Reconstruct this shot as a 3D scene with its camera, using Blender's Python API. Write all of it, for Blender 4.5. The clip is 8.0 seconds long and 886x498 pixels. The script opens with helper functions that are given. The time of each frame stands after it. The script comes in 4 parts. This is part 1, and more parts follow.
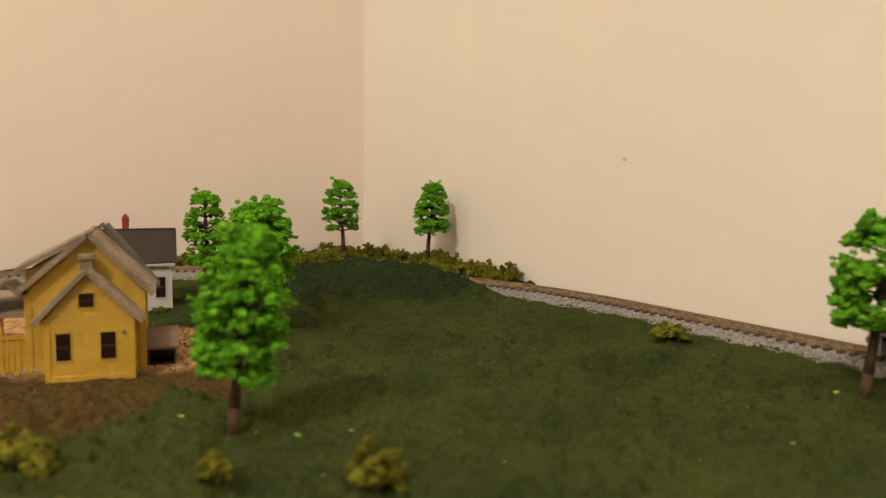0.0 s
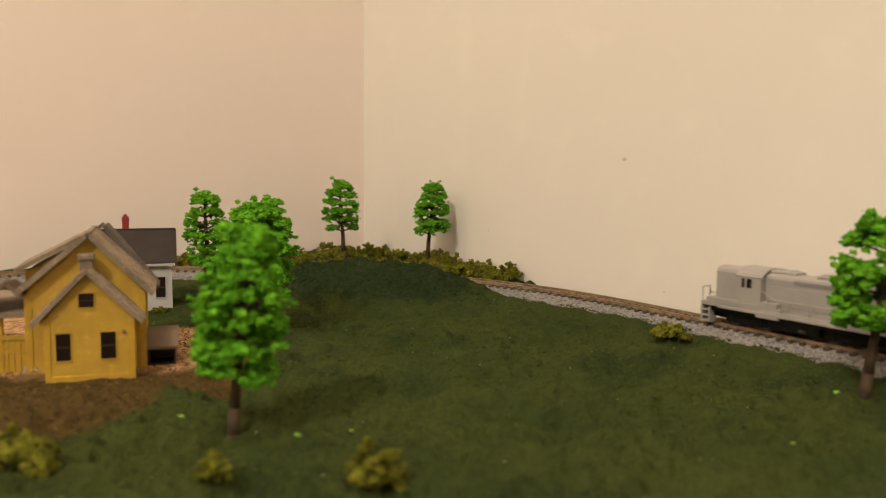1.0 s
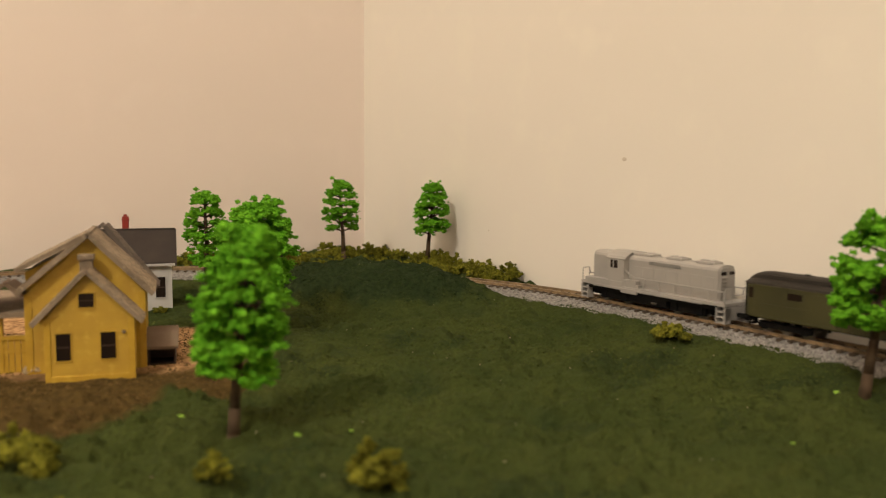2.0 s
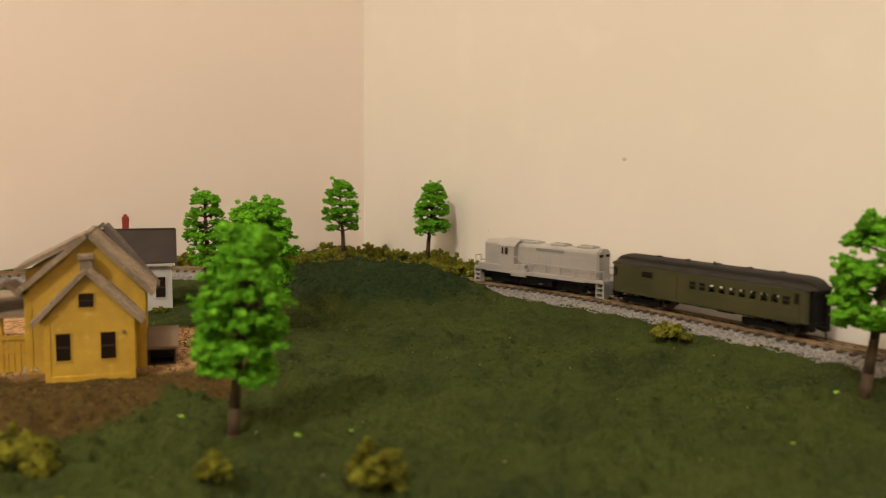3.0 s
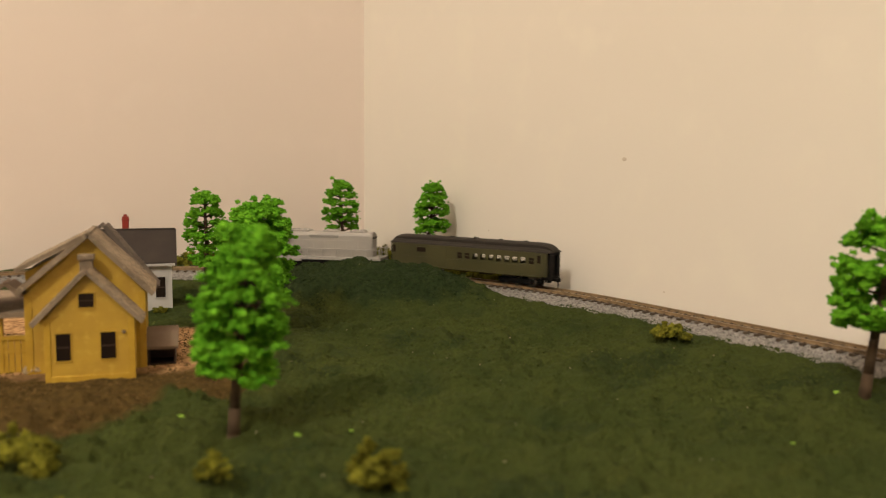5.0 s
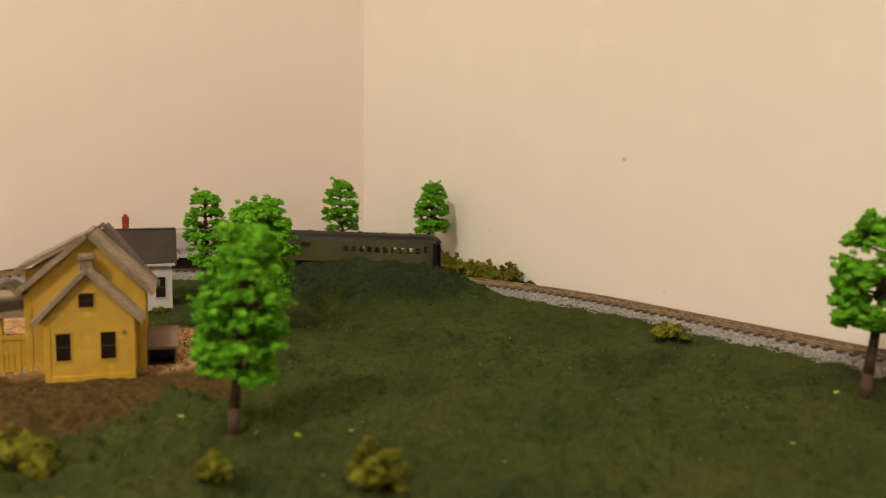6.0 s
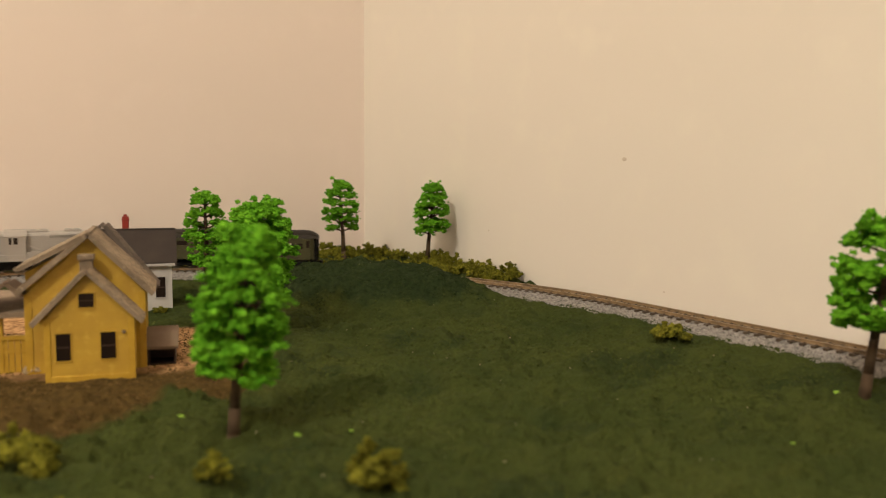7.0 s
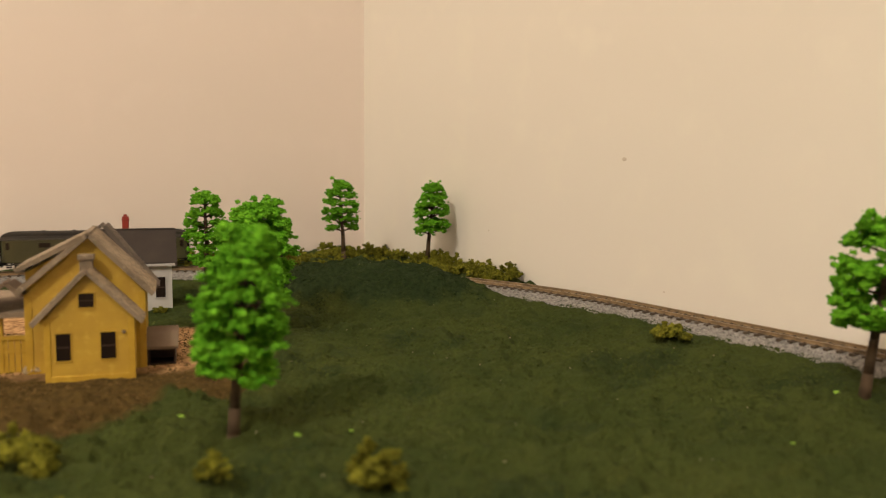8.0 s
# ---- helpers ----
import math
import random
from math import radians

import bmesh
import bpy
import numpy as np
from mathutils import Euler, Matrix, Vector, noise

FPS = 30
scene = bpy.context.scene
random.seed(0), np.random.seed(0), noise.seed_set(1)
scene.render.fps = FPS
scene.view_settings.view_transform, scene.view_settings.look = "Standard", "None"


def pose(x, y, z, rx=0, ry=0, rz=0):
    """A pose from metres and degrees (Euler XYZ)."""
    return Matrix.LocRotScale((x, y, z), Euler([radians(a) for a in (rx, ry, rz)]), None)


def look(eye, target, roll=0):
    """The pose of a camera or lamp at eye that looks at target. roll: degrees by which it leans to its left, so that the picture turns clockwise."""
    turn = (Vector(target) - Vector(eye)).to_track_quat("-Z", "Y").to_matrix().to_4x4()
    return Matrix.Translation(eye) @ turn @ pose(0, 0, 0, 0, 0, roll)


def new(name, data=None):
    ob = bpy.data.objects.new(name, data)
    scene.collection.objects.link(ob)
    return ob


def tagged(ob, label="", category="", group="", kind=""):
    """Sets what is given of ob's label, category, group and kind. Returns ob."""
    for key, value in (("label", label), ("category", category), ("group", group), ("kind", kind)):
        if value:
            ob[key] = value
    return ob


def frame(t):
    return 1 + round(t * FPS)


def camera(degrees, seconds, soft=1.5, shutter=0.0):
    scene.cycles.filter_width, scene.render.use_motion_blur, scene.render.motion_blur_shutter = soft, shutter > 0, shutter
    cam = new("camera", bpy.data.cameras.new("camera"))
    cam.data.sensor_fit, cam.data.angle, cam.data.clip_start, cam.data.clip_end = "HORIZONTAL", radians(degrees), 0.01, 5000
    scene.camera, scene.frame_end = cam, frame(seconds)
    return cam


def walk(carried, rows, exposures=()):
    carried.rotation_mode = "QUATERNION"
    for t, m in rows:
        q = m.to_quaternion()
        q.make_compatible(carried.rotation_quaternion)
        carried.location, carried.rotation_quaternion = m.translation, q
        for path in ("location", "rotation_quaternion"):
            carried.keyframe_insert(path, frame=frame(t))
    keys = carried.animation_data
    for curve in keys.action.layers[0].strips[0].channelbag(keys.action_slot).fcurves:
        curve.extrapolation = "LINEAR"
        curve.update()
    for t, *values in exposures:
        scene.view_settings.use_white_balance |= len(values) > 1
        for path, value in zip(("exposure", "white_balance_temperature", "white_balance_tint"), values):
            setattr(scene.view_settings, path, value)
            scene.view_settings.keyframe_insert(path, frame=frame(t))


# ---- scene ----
# Model railway corner, built in millimetres (MM) at true model size; z = 0 lies 1.6 mm below the top of the rail (RAIL).
MM = 0.001
SECONDS = 8.0


def mmpose(x, y, z, rz=0, rx=0, ry=0):
    return pose(x * MM, y * MM, z * MM, rx, ry, rz)


# ---- camera ----
EYE = Vector((338.4, 653.8, 72.7)) * MM
YAW, PITCH = radians(-122.65), radians(-5.80)
AHEAD = Vector((math.cos(YAW) * math.cos(PITCH), math.sin(YAW) * math.cos(PITCH), math.sin(PITCH)))
cam = camera(54.8, SECONDS, soft=1.2, shutter=0.4)
cam.data.dof.use_dof, cam.data.dof.focus_distance, cam.data.dof.aperture_fstop = True, 0.48, 14.0
walk(cam, [(0.0, look(EYE, EYE + AHEAD, 0.42)), (SECONDS, look(EYE, EYE + AHEAD, 0.42))])

# ---- light: two warm unseen pendants in a closed room, the second added as fill ----
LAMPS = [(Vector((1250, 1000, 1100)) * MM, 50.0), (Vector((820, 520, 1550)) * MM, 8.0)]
scene.view_settings.exposure = 0.0
world = bpy.data.worlds.new("dark_room")
world.use_nodes = True
world.node_tree.nodes["Background"].inputs[0].default_value = (0.02, 0.018, 0.015, 1)
scene.world = world
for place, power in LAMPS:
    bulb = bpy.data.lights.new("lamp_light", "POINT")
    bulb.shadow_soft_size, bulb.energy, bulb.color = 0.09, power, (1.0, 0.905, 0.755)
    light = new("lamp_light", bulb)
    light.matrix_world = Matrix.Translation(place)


# ---- materials ----
def material(name, base, rough=0.7, metal=0.0, spots=(), bump=(), spec=0.4):
    """spots: (scale per metre, colour, amount low, high); bump: (scale per metre, strength, distance in mm)."""
    m = bpy.data.materials.new(name)
    m.use_nodes = True
    nt = m.node_tree
    bs = nt.nodes["Principled BSDF"]
    bs.inputs["Roughness"].default_value, bs.inputs["Metallic"].default_value = rough, metal
    bs.inputs["Specular IOR Level"].default_value = spec
    co = nt.nodes.new("ShaderNodeTexCoord")
    last = nt.nodes.new("ShaderNodeRGB")
    last.outputs[0].default_value = (*base, 1)
    out = last.outputs[0]
    for scale, colour, lo, hi in spots:
        n = nt.nodes.new("ShaderNodeTexNoise")
        n.inputs["Scale"].default_value, n.inputs["Detail"].default_value = scale, 5
        nt.links.new(co.outputs["Object"], n.inputs["Vector"])
        r = nt.nodes.new("ShaderNodeMapRange")
        r.inputs[1].default_value, r.inputs[2].default_value = lo, hi
        nt.links.new(n.outputs[0], r.inputs[0])
        mix = nt.nodes.new("ShaderNodeMix")
        mix.data_type = "RGBA"
        nt.links.new(r.outputs[0], mix.inputs[0])
        nt.links.new(out, mix.inputs[6])
        mix.inputs[7].default_value = (*colour, 1)
        out = mix.outputs[2]
    nt.links.new(out, bs.inputs["Base Color"])
    normal = None
    for scale, strength, dist in bump:
        n = nt.nodes.new("ShaderNodeTexNoise")
        n.inputs["Scale"].default_value, n.inputs["Detail"].default_value = scale, 4
        nt.links.new(co.outputs["Object"], n.inputs["Vector"])
        b = nt.nodes.new("ShaderNodeBump")
        b.inputs["Strength"].default_value, b.inputs["Distance"].default_value = strength, dist * MM
        nt.links.new(n.outputs[0], b.inputs["Height"])
        if normal:
            nt.links.new(normal, b.inputs["Normal"])
        normal = b.outputs[0]
    if normal:
        nt.links.new(normal, bs.inputs["Normal"])
    return m


def island_vary(m, dark=0.6, light=1.25):
    """Every loose piece of a joined mesh a little lighter or darker."""
    nt = m.node_tree
    bs = nt.nodes["Principled BSDF"]
    src = bs.inputs["Base Color"].links[0].from_socket
    g = nt.nodes.new("ShaderNodeNewGeometry")
    r = nt.nodes.new("ShaderNodeMapRange")
    r.inputs[3].default_value, r.inputs[4].default_value = dark, light
    nt.links.new(g.outputs["Random Per Island"], r.inputs[0])
    v = nt.nodes.new("ShaderNodeVectorMath")
    v.operation = "SCALE"
    nt.links.new(src, v.inputs[0])
    nt.links.new(r.outputs[0], v.inputs["Scale"])
    nt.links.new(v.outputs[0], bs.inputs["Base Color"])
    return m


M_WALL = material("cream_wall_paint", (0.76, 0.705, 0.63), 0.75, 0, [(2.2, (0.73, 0.665, 0.585), 0.4, 0.75), (30, (0.78, 0.725, 0.63), 0.55, 0.8)], [(900, 0.10, 0.15), (7, 0.25, 3)], 0.25)
# Same cream paint; the south wall's pinker light is put into the colour.
M_WALL_LIGHT_TINT = material("light_tinted_wall_paint", (0.77, 0.67, 0.605), 0.75, 0, [(2.2, (0.74, 0.637, 0.572), 0.4, 0.75), (30, (0.79, 0.69, 0.625), 0.55, 0.8)], [(900, 0.10, 0.15), (7, 0.25, 3)], 0.25)
M_CEIL = material("ceiling_paint", (0.86, 0.82, 0.75), 0.85, 0, [(3, (0.82, 0.78, 0.71), 0.4, 0.7)])
# Unseen floor, kept pale so that it bounces light upwards.
M_FLOOR = material("bounce_floor_carpet", (0.47, 0.42, 0.36), 0.9, 0, [(60, (0.40, 0.355, 0.30), 0.4, 0.7)])
M_BOARD = material("layout_board", (0.45, 0.33, 0.2), 0.7, 0, [(40, (0.36, 0.25, 0.14), 0.4, 0.7)])
M_BALLAST = material("grey_ballast", (0.27, 0.25, 0.235), 0.95, 0, [(700, (0.12, 0.115, 0.11), 0.45, 0.65)], [(1500, 0.9, 0.5)], 0.1)
M_GRAIN = island_vary(material("ballast_grains", (0.30, 0.28, 0.26), 0.95, spec=0.1), 0.4, 1.2)
M_TIE = material("brown_plastic_tie", (0.048, 0.030, 0.017), 0.65, 0, [(300, (0.085, 0.058, 0.036), 0.45, 0.7)], [(900, 0.4, 0.2)])
M_RAIL = material("weathered_rail", (0.31, 0.215, 0.12), 0.55, 0.2, [(160, (0.12, 0.083, 0.05), 0.4, 0.7)])
M_RAILTOP = material("worn_rail_head", (0.40, 0.31, 0.21), 0.42, 0.6, [(200, (0.3, 0.2, 0.12), 0.4, 0.7)])
M_LEAF = island_vary(material("bright_green_foam", (0.125, 0.34, 0.017), 0.9, 0, [(260, (0.06, 0.215, 0.007), 0.4, 0.65), (900, (0.17, 0.42, 0.02), 0.55, 0.75)], [(1800, 0.8, 0.4)], 0.1), 0.82, 1.22)
M_BARK = material("brown_plastic_trunk", (0.085, 0.055, 0.032), 0.8, 0, [(300, (0.060, 0.038, 0.022), 0.4, 0.65)], [(700, 0.5, 0.4)], 0.2)
M_BUSH = island_vary(material("olive_foam", (0.165, 0.16, 0.016), 0.95, 0, [(250, (0.07, 0.07, 0.008), 0.4, 0.65), (900, (0.21, 0.19, 0.022), 0.55, 0.75)], [(1800, 0.8, 0.4)], 0.1), 0.65, 1.25)
M_LOCO = material("pale_grey_plastic", (0.33, 0.305, 0.28), 0.5, 0, [(60, (0.28, 0.265, 0.25), 0.45, 0.7)], [(2500, 0.08, 0.05)])
M_BLACK = material("black_plastic", (0.004, 0.0035, 0.0035), 0.65, 0, [(150, (0.007, 0.006, 0.005), 0.45, 0.7)], (), 0.12)
M_DARKHOLE = material("dark_interior", (0.011, 0.005, 0.003), 0.5, spec=0.2)
M_STEEL = material("wheel_steel", (0.30, 0.28, 0.26), 0.35, 0.9, [(200, (0.2, 0.18, 0.16), 0.4, 0.7)])
M_OLIVE = material("dark_olive_paint", (0.060, 0.056, 0.021), 0.45, 0, [(50, (0.042, 0.040, 0.016), 0.4, 0.7)], [(2500, 0.06, 0.05)])
M_COACHROOF = material("black_roof_paint", (0.021, 0.017, 0.013), 0.7, 0, [(80, (0.030, 0.024, 0.018), 0.45, 0.7)], [(900, 0.15, 0.1)], 0.25)
M_YELLOW = material("yellow_plastic_siding", (0.52, 0.32, 0.032), 0.5, 0, [(38, (0.40, 0.235, 0.024), 0.42, 0.72), (120, (0.45, 0.27, 0.028), 0.5, 0.75), (350, (0.57, 0.37, 0.05), 0.55, 0.75)], [(1500, 0.1, 0.1)])
M_TAN = material("tan_shingle_plastic", (0.26, 0.195, 0.135), 0.75, 0, [(60, (0.17, 0.125, 0.085), 0.4, 0.65), (500, (0.35, 0.275, 0.20), 0.55, 0.75)], [(1200, 0.3, 0.2)])
M_BROWN = material("brown_plastic", (0.16, 0.112, 0.075), 0.6, 0, [(90, (0.11, 0.065, 0.04), 0.4, 0.7)], [(1200, 0.2, 0.15)])
M_WHITE = material("white_siding", (0.47, 0.455, 0.445), 0.6, 0, [(60, (0.41, 0.395, 0.385), 0.4, 0.7)], [(1500, 0.1, 0.1)])
M_SLATE = material("charcoal_roof", (0.035, 0.027, 0.024), 0.8, 0, [(70, (0.048, 0.037, 0.031), 0.4, 0.7)], [(1400, 0.3, 0.2)], 0.2)
M_GREYROOF = island_vary(material("grey_brown_shingle", (0.15, 0.12, 0.10), 0.8, 0, [(60, (0.11, 0.09, 0.075), 0.4, 0.65)], [(1200, 0.3, 0.2)], 0.2), 0.8, 1.2)
M_SHINGLE = island_vary(material("tan_shingle_tabs", (0.33, 0.255, 0.18), 0.8, 0, [(60, (0.235, 0.175, 0.12), 0.4, 0.65)], [(1200, 0.3, 0.2)], 0.2), 0.68, 1.25)
M_RED = material("red_chimney_plastic", (0.20, 0.022, 0.014), 0.5, 0, [(200, (0.25, 0.02, 0.012), 0.4, 0.7)])
M_FLECK = material("yellow_green_fleck", (0.28, 0.48, 0.05), 0.9)
# Loco grey darkened to paint in a groove's shade.
M_GROOVE_SHADE = material("loco_grey_groove_shade", (0.21, 0.195, 0.18), 0.6)
M_TURF = island_vary(material("turf_foam", (0.049, 0.060, 0.015), 0.97, 0, [(16, (0.037, 0.049, 0.013), 0.35, 0.65)], spec=0.05), 0.75, 1.22)
M_MOUND = island_vary(material("mound_foam", (0.026, 0.038, 0.013), 0.97, 0, [(60, (0.018, 0.027, 0.009), 0.4, 0.65)], spec=0.05), 0.7, 1.25)
M_SOIL = island_vary(material("soil_grains", (0.08, 0.051, 0.018), 0.97, 0, [(90, (0.12, 0.075, 0.03), 0.5, 0.7)], spec=0.05), 0.6, 1.4)
M_PLASTER = material("pale_plaster", (0.42, 0.33, 0.21), 0.9, 0, [(300, (0.45, 0.35, 0.22), 0.4, 0.7)], [(1200, 0.5, 0.3)])
M_DARKBROWN = material("dark_brown_plastic", (0.045, 0.025, 0.015), 0.6, 0, [(90, (0.03, 0.016, 0.01), 0.4, 0.7)])
M_SCUFF = material("grey_scuff", (0.56, 0.48, 0.39), 0.8)
M_LAMP = material("lamp_glass", (0.9, 0.85, 0.75), 0.4)
ls = M_LAMP.node_tree.nodes["Principled BSDF"]
ls.inputs["Emission Color"].default_value, ls.inputs["Emission Strength"].default_value = (1.0, 0.8, 0.55, 1), 4.0


# ---- mesh helpers ----
def part(name, bm, mat, parent=None, label="", smooth=False):
    me = bpy.data.meshes.new(name)
    bm.to_mesh(me)
    bm.free()
    me.transform(Matrix.Scale(MM, 4))
    if smooth:
        me.shade_smooth()
    me.materials.append(mat)
    ob = new(name, me)
    ob.parent = parent
    return tagged(ob, label) if label else ob


def raw(name, verts, faces, mat, parent=None, smooth=False):
    me = bpy.data.meshes.new(name)
    me.from_pydata([tuple(c * MM for c in v) for v in verts], [], faces)
    me.materials.append(mat)
    if smooth:
        me.shade_smooth()
    ob = new(name, me)
    ob.parent = parent
    return ob


def thing(name, m, label, category, group="", kind=""):
    e = new(name)
    e.empty_display_size = 0.01
    e.matrix_world = m
    return tagged(e, label, category, group, kind)


def box(bm, x0, y0, z0, x1, y1, z1, bevel=0.0):
    r = bmesh.ops.create_cube(bm, size=1)
    vs = r["verts"]
    for v in vs:
        v.co = Vector(((x0 + x1) / 2 + v.co.x * (x1 - x0), (y0 + y1) / 2 + v.co.y * (y1 - y0), (z0 + z1) / 2 + v.co.z * (z1 - z0)))
    if bevel:
        es = list({e for v in vs for e in v.link_edges})
        bmesh.ops.bevel(bm, geom=es, offset=bevel, segments=2, affect="EDGES", profile=0.6)
    return bm


def boxes(*bs, bevel=0.0):
    bm = bmesh.new()
    for b in bs:
        box(bm, *b, bevel=bevel)
    return bm


def prism(bm, outline, axis, lo, hi):
    """Extrudes a closed outline (pairs) along axis 'x', 'y' or 'z' from lo to hi."""
    def at(p, k):
        return {"x": (k, p[0], p[1]), "y": (p[0], k, p[1]), "z": (p[0], p[1], k)}[axis]
    a = [bm.verts.new(at(p, lo)) for p in outline]
    b = [bm.verts.new(at(p, hi)) for p in outline]
    n = len(outline)
    fs = [bm.faces.new(a[::-1]), bm.faces.new(b)]
    fs += [bm.faces.new((a[i], a[(i + 1) % n], b[(i + 1) % n], b[i])) for i in range(n)]
    bmesh.ops.recalc_face_normals(bm, faces=fs)
    return bm


def rod(bm, p, q, r0, r1=None, sides=8):
    p, q = Vector(p), Vector(q)
    d = q - p
    m = Matrix.Translation((p + q) / 2) @ d.to_track_quat("Z", "Y").to_matrix().to_4x4()
    bmesh.ops.create_cone(bm, cap_ends=True, segments=sides, radius1=r0, radius2=r0 if r1 is None else r1, depth=d.length, matrix=m)
    return bm


def fbm(x, y, scale, octaves=4, seed=0.0):
    return noise.fractal(Vector((x / scale + seed, y / scale - seed, seed * 1.7)), 0.9, 2.0, octaves)


# ---- plan of the layout ----
R, X_TRACK, Y_ARC, Y_LEFT = 277.7, 22.0, 332.1, 54.4
CX, CY = X_TRACK + R, Y_ARC
HOUSE = (297.0, 319.6, 165.0)
GROUND = -8.0
RAIL = 1.6


def track_at(s):
    """Centre of the track and heading (radians) s mm from the start of the curve."""
    if s < 0:
        return X_TRACK, Y_ARC - s, -math.pi / 2
    a = min(s / R, math.pi / 2)
    x, y = CX - R * math.cos(a), CY - R * math.sin(a)
    r = s - a * R
    h = -math.pi / 2 + a
    return x + r * math.cos(h), y + r * math.sin(h), h


def track_gap(x, y):
    """Distance from the track's centre line, and whether the point lies on the wall side."""
    if y > CY:
        return abs(x - X_TRACK), x < X_TRACK
    if x > CX:
        return abs(y - Y_LEFT), y < Y_LEFT
    d = math.hypot(x - CX, y - CY)
    return abs(d - R), d > R


def house_uv(x, y):
    dx, dy, a = x - HOUSE[0], y - HOUSE[1], radians(HOUSE[2])
    return dx * math.cos(a) + dy * math.sin(a), -dx * math.sin(a) + dy * math.cos(a)


def ridge_hill(x, y, cx, cy, rx, ry, turn):
    """A hill with a flat top and steeper ends."""
    c, s = math.cos(turn), math.sin(turn)
    u, v = (x - cx) * c + (y - cy) * s, -(x - cx) * s + (y - cy) * c
    return math.exp(-abs(u / rx) ** 3.6 - abs(v / ry) ** 3.6)


def mound(x, y):
    return ridge_hill(x, y, 117.7, 221.3, 73, 30, radians(-33.4))


def dirt_amount(x, y):
    u, v = house_uv(x, y)
    front = -26 if u > 50 else (-26 - (50 - u) * 1.22 if u > 12 else -72)
    d = min(74 - u, v - front, (100 if u > 12 else 230) - v)
    return d / 13 + 0.9 * fbm(x, y, 22, 3, 5.0) + 0.3


def terrain(x, y):
    gap, wallside = track_gap(x, y)
    calm = (0.35 + 0.65 * max(0.0, min(1.0, (gap - 16) / 40))) * (1 - 0.45 * mound(x, y))
    calm *= 1 - 0.7 * max(0.0, min(1.0, (x - 160) / 35)) * max(0.0, min(1.0, (340 - y) / 40))
    z = GROUND + calm * (1.6 * fbm(x, y, 60, 2, 1.0) + 2.2 * fbm(x, y, 30, 2, 4.0) + 4.8 * fbm(x, y, 15, 2, 2.0) + 2.2 * fbm(x, y, 6.0, 3, 3.0)) + 0.3 * fbm(x, y, 4.0, 2, 7.0)
    clear = max(0.0, min(1.0, (gap - 14) / 26))
    z += 22.6 * mound(x, y) * clear * clear * (3 - 2 * clear)
    if wallside:
        z += 5.0 * min(1.0, max(0.0, (gap - 12) / 12)) * max(0.0, min(1.0, (250 - y) / 30))
    else:
        z += (3.6 + 1.7 * max(0.0, min(1.0, (y - 250) / 90))) * max(0.0, min(1.0, (64 - gap) / 50))
    if gap < 12:
        k = max(0.0, min(1.0, (12 - gap) / 2.0))
        z = z * (1 - k) + (GROUND - 0.6) * k
    u, v = house_uv(x, y)
    k = max(0.0, min(1.0, 1 - max(abs(u - 4) - 50, abs(v - 30) - 42, 0) / 14))
    return z * (1 - k) + (GROUND + 0.25 * (z - GROUND)) * k


